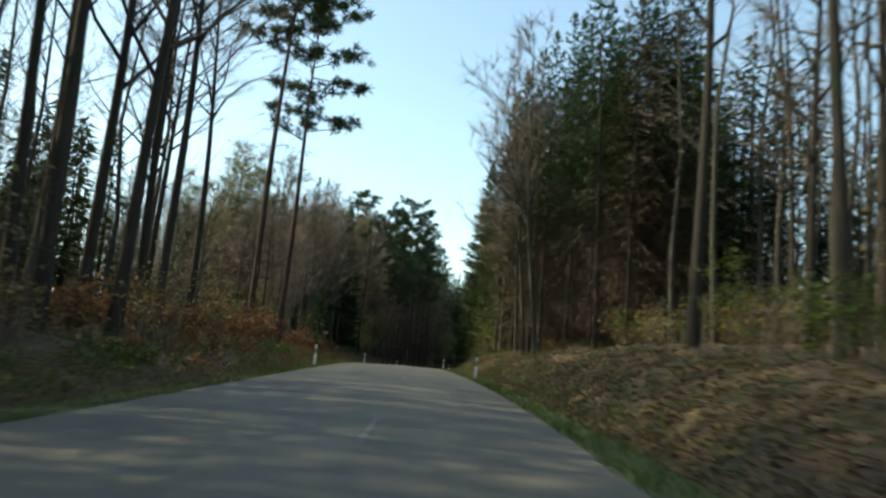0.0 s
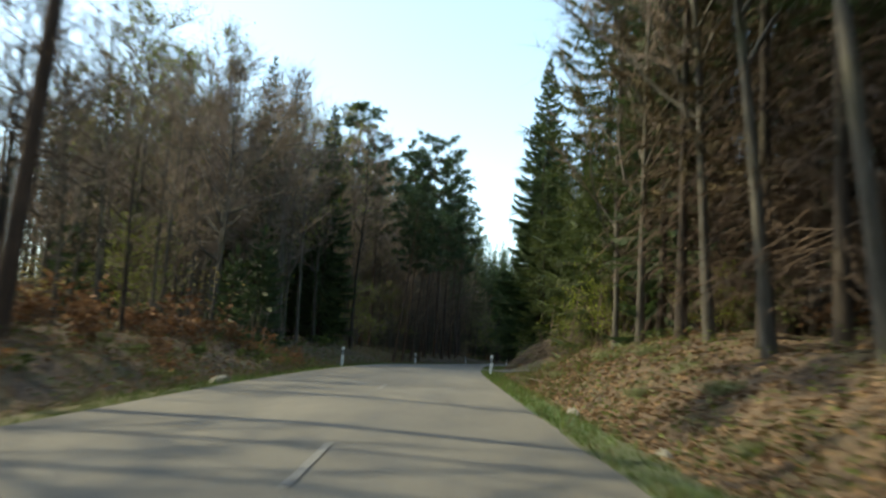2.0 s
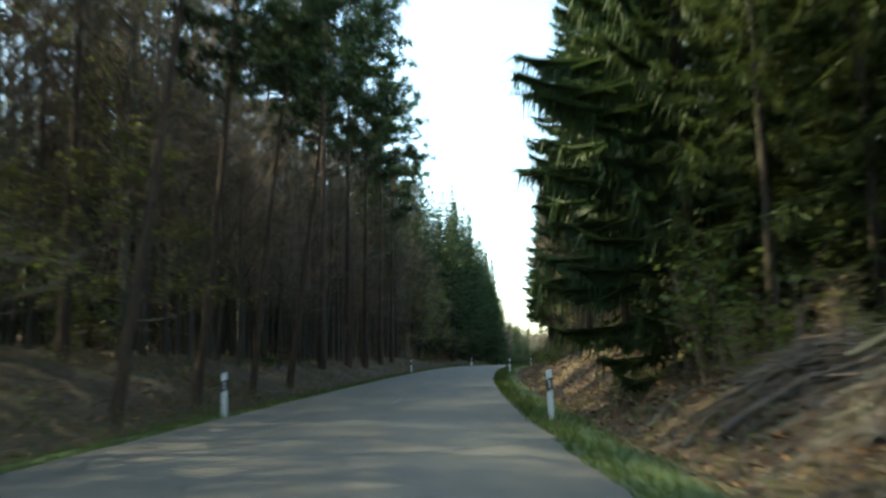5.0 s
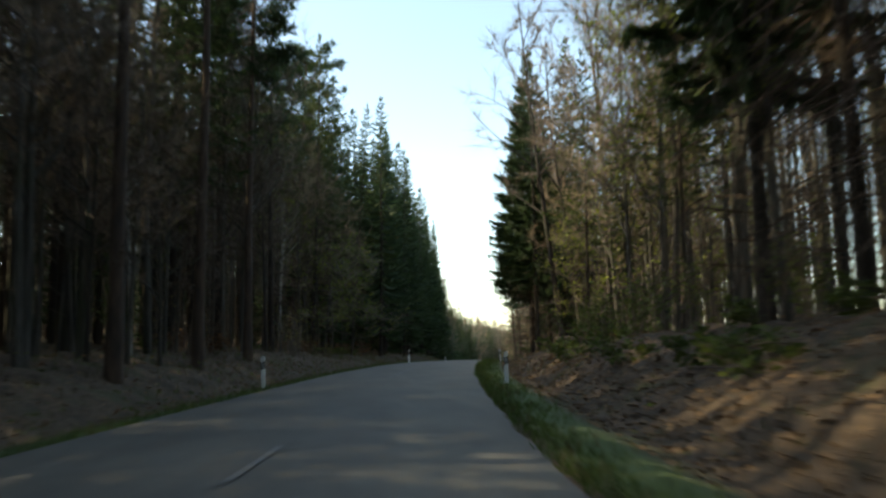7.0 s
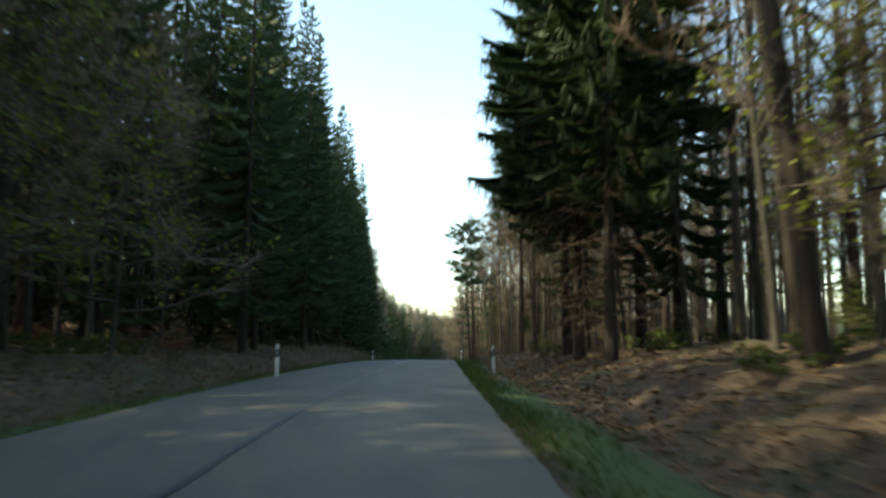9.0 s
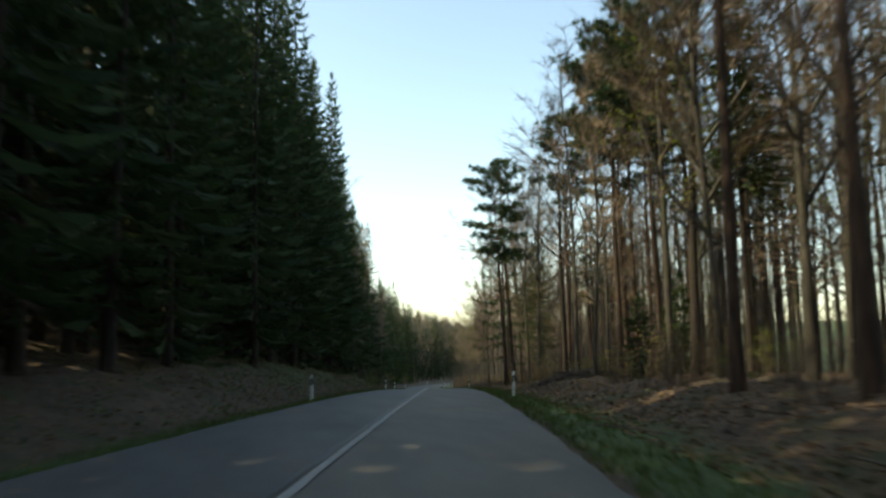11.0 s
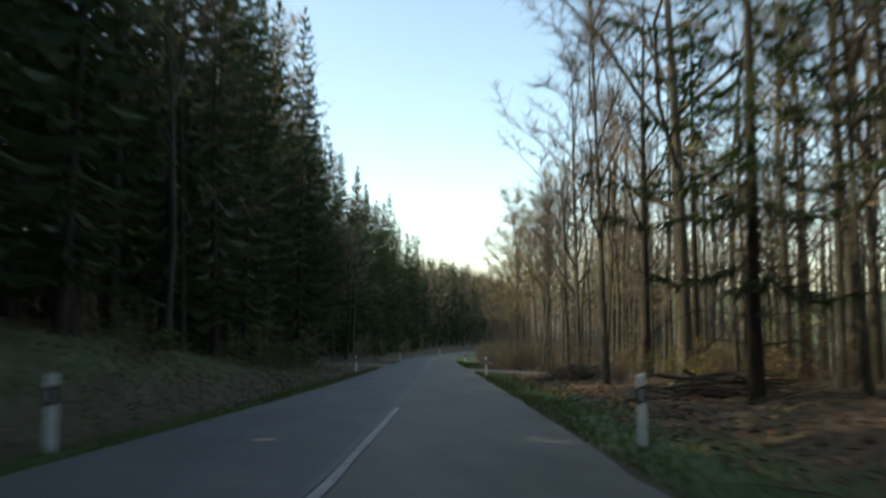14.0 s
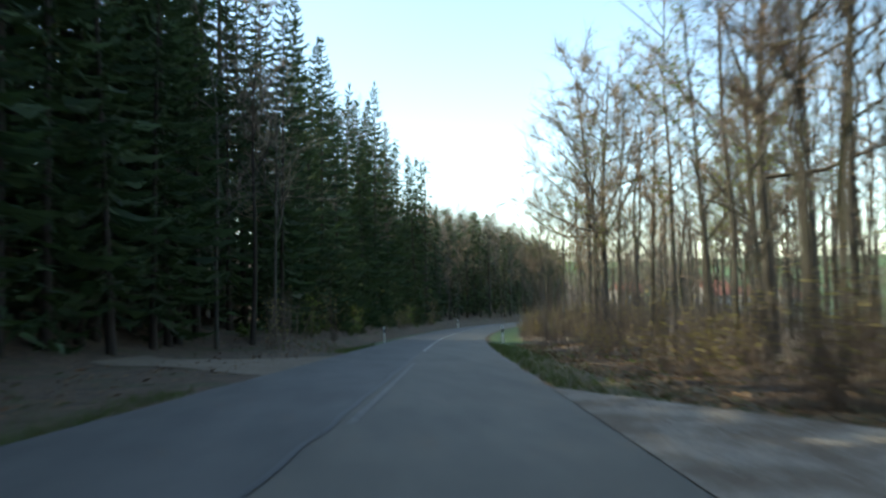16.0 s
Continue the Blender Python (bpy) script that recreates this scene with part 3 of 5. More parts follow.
# ---- road markings ----
def marking(name, s0, s1, u, w, label):
    wob = lambda s: 0.02 * noise.noise((s * 0.8, 3, 1))
    ob = strip(name, s0, s1, lambda s: u - w + wob(s), lambda s: u + w + wob(s + 50), 0.022, PAINT_WORN if name == "lane_dash" else PAINT, min(1.0, (s1 - s0) / 4), 2)
    return tagged(ob, label, "road marking", kind="structure")


for s, n, u in ((8.6, 2.8, 0.45), (24.4, 2.4, 0.55), (39.8, 2.4, 0.3), (51.5, 2.2, 0.1), (106, 2.8, 0.0), (118, 3.0, -0.08), (129.5, 2.4, 0.0), (185, 3.0, 0.0)):
    marking("lane_dash", s, s + n, u, 0.04, "faint worn white dash of the centre line")
marking("centre_line", 196, 277, 0.0, 0.05, "thin worn white continuous centre line")
marking("lane_dash", 311, 324.5, 0.1, 0.045, "long worn white dash of the centre line")
marking("centre_line", 333, 420, 0.0, 0.05, "thin worn white continuous centre line")


def crack_seal(s0, s1, u0, u1, w):
    me = Mesh()
    n = max(4, int(s1 - s0) * 2)
    for i in range(n + 1):
        s = s0 + (s1 - s0) * i / n
        u = u0 + (u1 - u0) * i / n + 0.08 * noise.noise((s * 0.7, u0, 2))
        me.v.extend((spot(s, u - w, 0.0205), spot(s, u + w, 0.0205)))
    for i in range(n):
        me.f.append((2 * i, 2 * i + 1, 2 * i + 3, 2 * i + 2))
        me.m.append(0)
        me.sm.append(True)
    tagged(new("tar_seam", me.data("tar_seam", [TAR])), "dark tar seam along the asphalt", "road seam", kind="structure")


TAR = plain("tar", (0.035, 0.035, 0.037), 0.55, 0.4, 4.0)
crack_seal(150, 200, -0.14, -0.12, 0.05)
crack_seal(200, 330, -0.14, -0.10, 0.035)


# ---- marker posts ----
def post():
    root = new("marker_post")
    tagged(root, "white plastic roadside marker post with slanted black band", "marker post", "marker posts along the road")
    sec = [(-0.06, -0.05), (0.06, -0.05), (0.05, 0.025), (0.0, 0.06), (-0.05, 0.025)]

    def shell(m, z0, z1, tilt0, tilt1, grow):
        base = len(m.v)
        for z, tl in ((z0, tilt0), (z1, tilt1)):
            for x, y in sec:
                m.v.append(Vector((x * grow, y * grow, z + tl * x)))
        n = len(sec)
        for k in range(n):
            m.f.append((base + k, base + (k + 1) % n, base + n + (k + 1) % n, base + n + k))
        m.f.append(tuple(base + n + k for k in range(n)))
        m.f.append(tuple(base + k for k in range(n))[::-1])
        m.m.extend([0] * (n + 2))
        m.sm.extend([False] * (n + 2))
    b, k, r, c = Mesh(), Mesh(), Mesh(), Mesh()
    shell(b, -0.3, 0.97, 0, 0.35, 1.0)
    part("post_body", b, WHITE_POST, root)
    shell(c, 0.972, 1.0, 0.35, 0.35, 0.94)
    part("cap", c, WHITE_POST, root)
    shell(k, 0.60, 0.84, 0.45, 0.45, 1.05)
    part("black_band", k, BLACK_POST, root, "slanted black band")
    r.box((-0.022, -0.060, 0.64), (0.022, -0.050, 0.81))
    part("reflector", r, REFLECTOR, root, "small pale reflector plate")
    return root


POST = Kind(post)
prng = random.Random(5)
for s, u in ((2, 3.7), (37.3, 3.83), (73.1, 3.55), (102.5, 3.5), (147.4, 3.72), (189.4, 4.05), (230.4, 3.78), (272, 3.72), (302.2, 3.3), (349, 3.85), (395, 3.7),
             (37, -3.75), (72.7, -3.76), (103.8, -3.4), (147.9, -3.95), (184.6, -3.05), (229.2, -4.03), (270.8, -3.92), (311.8, -4.5), (354, -3.8), (395, -3.8)):
    POST.put(s, u, 0.98, -heading(s) + prng.uniform(-0.08, 0.08), (prng.uniform(-2, 2), prng.uniform(-2.5, 2.5)))

# ---- kinds of plants ----
KINDS = {
    "spruce": [Kind(lambda i=i: spruce(10 + i, (27, 25, 23, 26)[i], (3.5, 3.2, 3.0, 3.8)[i], (1.2, 2.0, 0.8, 2.5)[i],
                                       ("tall dark green spruce with boughs to the ground", "dark green spruce with drooping boughs", "narrow dark green spruce at the roadside", "broad old spruce with dense dark boughs")[i], NEEDLE_SPRUCE)) for i in range(4)],
    "spruce_full": [Kind(lambda i=i: spruce(15 + i, (26, 24)[i], (4.3, 4.0)[i], (3.4, 0.6)[i], ("tall spruce with dense layered boughs drooping to the ground", "full dark green spruce with hanging twigs")[i],
                                            NEEDLE_SPRUCE, whorl=0.42, blades=30, wide=0.85, fill=2)) for i in range(2)],
    "spruce_clear": [Kind(lambda i=i: spruce(20 + i, (24, 22, 25)[i], (2.9, 2.6, 3.1)[i], (9.0, 7.0, 11.0)[i],
                                             ("spruce with bare dead-twigged lower trunk", "slim spruce with brown bare lower trunk", "tall spruce with a high green crown")[i], NEEDLE_SPRUCE, blades=10, fill=0, skirt=13)) for i in range(3)],
    "spruce_olive": [Kind(lambda i=i: spruce(30 + i, (17, 20)[i], (3.4, 3.2)[i], (0.6, 3.0)[i], ("sunlit olive green spruce with low boughs", "olive green spruce in the sun")[i], NEEDLE_SUNNY, blades=20, wide=0.75, fill=0)) for i in range(2)],
    "olive_clear": [Kind(lambda i=i: spruce(25 + i, (23, 21)[i], (3.3, 3.0)[i], (7.5, 5.0)[i], ("sunlit olive spruce with bare lower trunk", "olive green spruce with dry lower twigs")[i], NEEDLE_SUNNY, blades=11, fill=0)) for i in range(2)],
    "spruce_brown": [Kind(lambda i=i: spruce(35 + i, (20, 22)[i], (2.6, 3.0)[i], (4.0, 8.0)[i], ("half-dead spruce with brown needles", "spruce with brown dried boughs")[i], NEEDLE_DEAD, blades=14, wide=0.6, fill=0, skirt=18)) for i in range(2)],
    "spruce_high": [Kind(lambda i=i: spruce(47 + i, 25, 4.2, 5.6, "tall spruce with heavy dark boughs over a bare lower trunk", NEEDLE_SPRUCE, whorl=0.5, blades=24, wide=0.95, fill=2, skirt=4)) for i in range(1)],
    "spruce_thin": [Kind(lambda i=i: spruce(45 + i, 22, 3.9, 3.2, "ragged spruce with sparse drooping dark boughs", NEEDLE_SPRUCE, whorl=1.1, blades=16, wide=1.2, fill=0, skirt=5)) for i in range(1)],
    "spruce_small": [Kind(lambda i=i: spruce(40 + i, (7, 5)[i], (2.3, 1.9)[i], 0.2, ("young dark green spruce at the edge", "small bushy young green spruce")[i], NEEDLE_SPRUCE, whorl=0.4, dead=False)) for i in range(2)],
    "pine": [Kind(lambda i=i: pine(50 + i, (25, 23, 26)[i], ("tall pine with reddish upper trunk", "pine with a ragged blue-green crown", "tall straight pine with high crown")[i], (0.55, 0.62, 0.68)[i], (3.6, 3.2, 3.4)[i])) for i in range(3)],
    "big": [Kind(lambda i=i: bare(60 + i, (25, 24, 23)[i], ("tall leafless oak with dark bark", "leafless dark-barked tree with crooked limbs", "tall leafless tree with forked crown")[i], bark_mat=BARK_DARK, fork=(0.42, 0.3, 0.5)[i], limbs=18, fine=17, spread=0.34, r_mul=0.85)) for i in range(3)],
    "slim": [Kind(lambda i=i: bare(70 + i, (20, 18, 21, 17)[i], ("slender leafless beech with grey bark", "thin leafless beech in the wood", "tall slender leafless hornbeam", "young leafless beech with upright twigs")[i], fork=(0.3, 0.22, 0.35, 0.2)[i], spread=0.33, limbs=22, sub=5, fine=10, low=0.8, twig_mat=TWIG, r_mul=0.68, wob=0.6)) for i in range(4)],
    "warm": [Kind(lambda i=i: bare(80 + i, (19, 17, 18)[i], ("slender tree with brownish budding twigs", "leafless tree with warm brown twigs", "slim tree with pale trunk and buds")[i], fork=(0.3, 0.22, 0.35)[i], spread=0.34, limbs=20, sub=6, fine=11, low=0.8, twig_mat=TWIG_WARM, r_mul=0.66, leaf=LEAF_BUD, leaves=1000)) for i in range(3)],
    "budding": [Kind(lambda i=i: bare(90 + i, (17, 15)[i], ("birch with first yellow-green spring leaves", "tree with fresh yellow-green spring leaves")[i], fork=0.25, spread=0.28, limbs=18, fine=10, leaf=LEAF_SPRING, leaves=1700, r_mul=0.7)) for i in range(2)],
    "oak": [Kind(lambda i=i: bare(140 + i, (19, 17)[i], ("spreading leafless oak with crooked grey limbs", "broad leafless oak with long low limbs")[i], name="oak_tree", fork=(0.28, 0.34)[i], spread=0.5, limbs=17, sub=7, fine=13, wob=0.5, r_mul=1.2, low=0.1, twig_mat=TWIG_WARM)) for i in range(2)],
    "round": [Kind(lambda i=i: bare(92 + i, (16, 15)[i], ("broad tree with a round yellow-green budding crown", "wide-crowned tree in first yellow-green leaf")[i], fork=0.2, spread=0.42, limbs=26, sub=6, fine=14, leaf=LEAF_SPRING, leaves=5200, r_mul=0.8, low=0.25, twig_mat=TWIG)) for i in range(2)],
    "young": [Kind(lambda i=i: bare(95 + i, (7.5, 6)[i], ("young beech with layered fresh green leaves", "sapling with bright green spring leaves")[i], fork=0.15, spread=0.42, limbs=18, fine=8, leaf=LEAF_SPRING, leaves=1700, r_mul=0.6, wob=0.25, flat=True)) for i in range(2)],
    "dark_slim": [Kind(lambda i=i: bare(76 + i, (22, 19)[i], ("leaning dark-barked tree with bare crooked limbs", "slender dark trunk with few bare limbs")[i], bark_mat=BARK_DARK, fork=(0.35, 0.45)[i], spread=0.26, limbs=16, fine=15, r_mul=0.72, wob=0.6)) for i in range(2)],
    "birch": [Kind(lambda i=i: bare(105 + i, (16, 14)[i], ("slender white-barked young birch", "thin pale birch stem among spruces")[i], bark_mat=BARK_BIRCH, fork=0.4, spread=0.2, limbs=12, fine=9, r_mul=0.55, leaf=LEAF_SPRING, leaves=350)) for i in range(2)],
    "pole": [Kind(lambda i=i: bare(100 + i, (19, 17, 20)[i], ("thin leafless tree deep in the wood", "slender grey trunk deep in the wood", "thin bare tree among the others")[i], fork=0.45, spread=0.2, limbs=8, sub=4, fine=10, r_mul=0.6, wob=0.5)) for i in range(3)],
    "brown_bush": [Kind(lambda i=i: shrub(110 + i, (1.7, 1.3)[i], (2.4, 2.0)[i], ("low shrub with withered orange-brown leaves", "brown withered bracken and shrub")[i], "brown_shrub", LEAF_BROWN, 380, 10, None, 0.17)) for i in range(2)],
    "green_bush": [Kind(lambda i=i: shrub(115 + i, (2.8, 1.8)[i], (2.6, 2.0)[i], ("shrub with fresh green spring leaves", "low green shrub at the wood's edge")[i], "green_shrub", (LEAF_SPRING, LEAF_BUSH)[i], (950, 650)[i], 13, None, (0.075, 0.11)[i])) for i in range(2)],
    "twig_bush": [Kind(lambda i=i: shrub(120 + i, (2.6, 2.0, 3.2)[i], (2.4, 2.2, 2.2)[i], ("leafless brown thicket of thin stems", "low leafless bramble thicket", "leafless hedge shrub of upright stems")[i], "thicket_shrub", LEAF_BUD, (0, 190, 190)[i], 18, TWIG)) for i in range(3)],
    "bramble": [Kind(lambda i=i: shrub(130 + i, 0.8, 2.2, "low dark green bramble on the bank", "bramble", LEAF_BUSH, 260, 7, None, 0.16)) for i in range(1)],
}
rng = random.Random(11)
TAKEN = []


def simple_bare(m, p, H, warm):
    """A thin tree deep in the wood."""
    q = [p + Vector((rng.gauss(0, 0.02) * H * f, rng.gauss(0, 0.02) * H * f, H * f - (0.3 if f == 0 else 0))) for f in (0, 0.25, 0.5, 0.75, 1.0)]
    r = 0.0065 * H + 0.02
    m.tube(q, [r, r * 0.85, r * 0.65, r * 0.4, 0.02], 5, 0)
    near = math.hypot(p.x - spot(p.y, 0).x, 0) < 27
    for k in range(13 if near else 8):
        f = rng.uniform(0.2, 0.95)
        a = rng.uniform(0, 6.28)
        d = Vector((math.cos(a), math.sin(a), rng.uniform(0.6, 1.5))).normalized()
        L = H * rng.uniform(0.12, 0.27)
        b = along(q, f)
        e = b + d * L
        m.tube([b, e], [0.045, 0.008], 3, 0)
        for _ in range(12 if near else 8):
            w = b.lerp(e, rng.uniform(0.25, 1.0))
            m.sliver(w, d + Vector((rng.gauss(0, 0.8), rng.gauss(0, 0.8), rng.gauss(0.1, 0.5))), rng.uniform(0.6, 1.6), 0.03 if near else 0.05, rng, 2 if warm else 1)
        if near:
            for _ in range(12):
                w = b.lerp(e, rng.uniform(0.3, 1.15)) + Vector((rng.gauss(0, 0.5), rng.gauss(0, 0.5), rng.gauss(0, 0.5)))
                m.sliver(w, d + Vector((rng.gauss(0, 0.9), rng.gauss(0, 0.9), rng.gauss(0, 0.6))), rng.uniform(0.7, 1.5), 0.03, rng, rng.choice((1, 2)))


def simple_spruce(m, p, H, clear, mi=1):
    m.tube([p - Vector((0, 0, 0.3)), p + Vector((0, 0, H * 0.5)), p + Vector((0, 0, H))], [0.011 * H, 0.007 * H, 0.01], 5, 0)
    n = 480
    for k in range(n):
        f = (k + rng.random()) / n
        z = clear + (H - clear) * (1 - (1 - f) ** 0.75)
        reach = (0.13 * H) * (1 - (z - clear) / (H - clear)) ** 0.85 + 0.2
        a = rng.uniform(0, 6.28)
        o = Vector((math.cos(a), math.sin(a), rng.uniform(-0.5, -0.05)))
        m.frond(p + Vector((0, 0, z)) + o * reach * rng.uniform(0.1, 0.7), o + Vector((rng.gauss(0, 0.5), rng.gauss(0, 0.5), 0)), rng.uniform(0.4, 1.1), 0.26, rng, mi)


def simple_pine(m, p, H):
    m.tube([p - Vector((0, 0, 0.3)), p + Vector((rng.gauss(0, 0.2), 0, H * 0.5)), p + Vector((0, 0, H))], [0.009 * H, 0.006 * H, 0.02], 6, 3)
    for _ in range(26):
        f = rng.uniform(0.55, 1.0)
        a = rng.uniform(0, 6.28)
        o = p + Vector((math.cos(a), math.sin(a), 0)) * rng.uniform(0.3, 2.8) * (1.25 - f) * 1.6 + Vector((0, 0, H * f))
        for _k in range(11):
            d = Vector((rng.gauss(0, 1), rng.gauss(0, 1), rng.gauss(0.2, 0.6)))
            m.frond(o + d * 0.25, d, rng.uniform(0.4, 0.8), 0.2, rng, 4)


FAR_BARE, FAR_SPRUCE = Mesh(), Mesh()



def free(s, u, gap):
    if 77 < s < 91.5 and 2 < u < 40 or 2 < u < 10.4 and abs(s - track_mid(u)) < track_half(u) + 0.5 or 315 < s < 336 and -9.8 < u < -2:
        return False
    return gap <= 0 or all((s - a) ** 2 + (u - b) ** 2 > gap * gap for a, b in TAKEN)


def put(kind, s, u, h=None, k=None, lean=(0, 0), turn=None, dz=0.0):
    """One plant at a chosen place; h: its height in metres."""
    base = {"round": (16, 15), "oak": (19, 17), "spruce_thin": (22,), "spruce_high": (25,), "dark_slim": (22, 19), "spruce_full": (26, 24), "birch": (16, 14), "spruce": (27, 25, 23, 26), "spruce_clear": (24, 22, 25), "spruce_olive": (17, 20), "spruce_brown": (20, 22), "olive_clear": (23, 21), "spruce_small": (7, 5), "pine": (25, 23, 26), "big": (25, 24, 23),
            "slim": (20, 18, 21, 17), "warm": (19, 17, 18), "budding": (17, 15), "young": (7.5, 6), "pole": (19, 17, 20)}.get(kind)
    k = rng.randrange(len(KINDS[kind])) if k is None else k
    scale = rng.uniform(0.85, 1.15) if h is None or base is None else h / base[k]
    if base is None and h:
        scale = h
    TAKEN.append((s, u))
    return KINDS[kind][k].put(s, u, scale, rng.uniform(0, 6.28) if turn is None else turn, lean, dz)


def plant(kinds, s0, s1, u0, u1, n, lo, hi, gap=1.6, tilt=1.5):
    """n plants strewn over a stretch; kinds is a string of names."""
    names = kinds.split()
    for _ in range(n):
        for _try in range(25):
            s, u = rng.uniform(s0, s1), rng.uniform(u0, u1)
            if free(s, u, gap):
                kind = names[rng.randrange(len(names))]
                if kind == "pole" or abs(u) > 11.8 and kind in ("slim", "warm") or s > 385 and kind in ("slim", "warm"):
                    TAKEN.append((s, u))
                    simple_bare(FAR_BARE, spot(s, u), rng.uniform(lo, hi), kind == "warm" or rng.random() < 0.3)
                    break
                if (kind.startswith("spruce") or kind == "olive_clear") and lo > 10 and (abs(u) > (15.5 if s < 75 and u > 0 else 10.6) or s > 392):
                    TAKEN.append((s, u))
                    simple_spruce(FAR_SPRUCE, spot(s, u), rng.uniform(lo, hi), 1.0 if kind in ("spruce", "spruce_olive") else 8.0, 2 if kind in ("spruce_olive", "olive_clear") else 1)
                    break
                if kind == "pine" and abs(u) > 14:
                    TAKEN.append((s, u))
                    simple_pine(FAR_SPRUCE, spot(s, u), rng.uniform(lo, hi))
                    break
                put(kind, s, u, rng.uniform(lo, hi), None, (rng.gauss(0, tilt), rng.gauss(0, tilt)))
                break


# ---- the trees that stand out, from the start of the way on ----
put("pine", 45.5, -8.7, 27, 2, (0, 1.5))
put("pine", 50.3, -7.8, 24.5, 0, (0, 2.0))
for s, u, h in ((20.5, -9.0, 25), (23.5, -8.2, 24), (26.5, -10.5, 25), (29.5, -9.0, 22), (33.5, -11, 23), (37.5, -10.0, 20), (18, -11.5, 25), (40, -13, 20), (31, -14, 24)):
    put("big", s, u, h, None, (rng.gauss(0, 1.5), rng.gauss(1.0, 1.5)))
# further tall trees, mostly out of view, added to shade road and bank
for s, u, h in ((-4, -12, 24), (2, -10.5, 23), (7, -14, 25), (12, -11, 24), (15, -16, 25), (22, -15, 23), (34, -16, 24), (43, -14.5, 22)):
    put("big", s, u, h, None, (rng.gauss(0, 1.5), rng.gauss(1.0, 1.5)))
put("big", 26.3, 10.2, 25, 0, (0, 1.0))
put("big", 18.8, 11.3, 24, 2, (0, -2))
put("big", 22.5, 14.5, 22, 1)
put("spruce_full", 90.3, -8.9, 17.8, 1)
put("dark_slim", 92.7, -6.9, 17, 1)
put("pine", 102.5, -5.2, 15, 1, (0, 6))
put("pine", 107, -5.2, 15, 0, (0, 5))
put("pine", 112.5, -5.3, 15, 2, (0, 5))
put("pine", 118, -5.4, 16, 1, (0, 6))
put("young", 106.3, -6.9, 6.5, 0)
put("young", 100, -7.6, 5.5, 1)
put("young", 95.5, -8.2, 5, 0)
put("pine", 99, -8.8, 20.5, 1)
put("spruce", 83, -11.5, 18.5, 3)
put("spruce", 90.5, -12.0, 20, 0)
put("pine", 131, -6.9, 27.5, 0)
put("pine", 137, -6.6, 26.5, 1)
put("pine", 143, -6.6, 25.0, 0)
put("pine", 150, -6.8, 24, 1)
put("pine", 157.5, -7.2, 23.5, 0)
put("pine", 134, -10, 26, 2)
put("pine", 106, -8.2, 18.0, 0)
put("spruce_olive", 71.5, 10.2, 19, 0)
put("spruce_olive", 64.5, 9.8, 20, 1)
put("spruce_olive", 73, 13.5, 17, 0)
put("green_bush", 71.0, 7.2, 1.3, 0)
put("green_bush", 72.3, 7.9, 1.35, 0)
put("green_bush", 64.5, 7.7, 1.0, 0)
put("green_bush", 66.3, 8.0, 1.5, 0)
put("green_bush", 68.0, 8.5, 1.3, 0)
put("spruce_full", 105.7, 7.3, 28, 1)
put("spruce_full", 110.5, 7.4, 22, 0)
put("spruce_olive", 101.5, 7.6, 15, 0)
put("green_bush", 100.5, 6.6, 1.4, 1)
put("spruce", 113.5, 8.6, 22, 3)
put("spruce", 118, 8.0, 22, 0)
put("spruce", 103, 11.5, 21, 3)
put("spruce", 109, 11.5, 22, 0)
put("spruce", 99.5, 13.5, 20, 1)
for s, u, h, k in ((45.5, 8.0, 20, 2), (49.5, 7.9, 19, 0), (53, 7.9, 17.5, 3)):
    put("slim", s, u, h, k, (0, -5))
put("spruce_brown", 51, 8.4, 21, 0)
put("spruce_clear", 48, 8.6, 21, 1)
put("spruce_brown", 55, 7.8, 20.5, 0)
put("slim", 57.5, 7.3, 16, 3)
put("spruce", 58.5, 8.2, 20, 2)
put("warm", 60.5, 7.2, 14, 1)
put("spruce_olive", 62, 8.6, 23, 1)
put("spruce_olive", 66.3, 8.3, 23, 0)
put("spruce_olive", 70.0, 8.5, 24, 0)
put("spruce_olive", 74.0, 10.6, 21, 0)
put("spruce_olive", 75.0, 14.0, 19, 1)
put("spruce", 72.5, 13.0, 21, 3)
put("spruce_clear", 137, 9.6, 24, 2)
put("spruce_clear", 128.5, 9.2, 25, 2)
put("spruce_clear", 133, 10.5, 25, 0)
put("dark_slim", 172.6, 8.2, 24, 0, (0, -5.5))
put("dark_slim", 176.5, 9.7, 22, 1, (0, -4))
put("dark_slim", 167, 10.5, 23, 0, (0, -2))
put("spruce_high", 182.5, 7.0, 24, 0)
put("spruce_high", 186.0, 6.7, 23, 0)
put("spruce_high", 190.5, 7.0, 24, 0)
put("bramble", 172.2, 7.4, 0.7, 0)
put("bramble", 173.4, 8.6, 0.8, 0)
put("spruce", 187.5, 10.5, 26, 3)
put("spruce_clear", 189.5, 9.6, 22, 1)
put("spruce", 195, 8.6, 22, 3)
put("young", 177.9, -8.2, 8.5, 0, (0, 5))
put("young", 181.5, -7.0, 8, 1, (0, 5))
put("young", 173.6, 9.8, 8, 1)
put("budding", 176, 12.5, 10, 1)
for s, u, h in ((178.4, -16.6, 16), (177, -11.2, 14), (175.5, -15.0, 15), (174.5, -10.4, 14), (150, -9.2, 13)):
    put("birch", s, u, h, None, (rng.gauss(0, 1.5), rng.gauss(0, 1.5)))
put("spruce_small", 236.6, 10.5, 4.0, 1)
put("spruce_small", 233.5, 11.5, 4.5, 0)
put("spruce_thin", 278.0, 7.7, 21, 0)
put("pine", 262, 6.3, 17.5, 0, (0, -3))
put("pine", 267, 7.4, 19, 0, (0, -3))
put("pine", 257, 10.5, 20, 2)
put("slim", 274, 9.6, 21, 2)
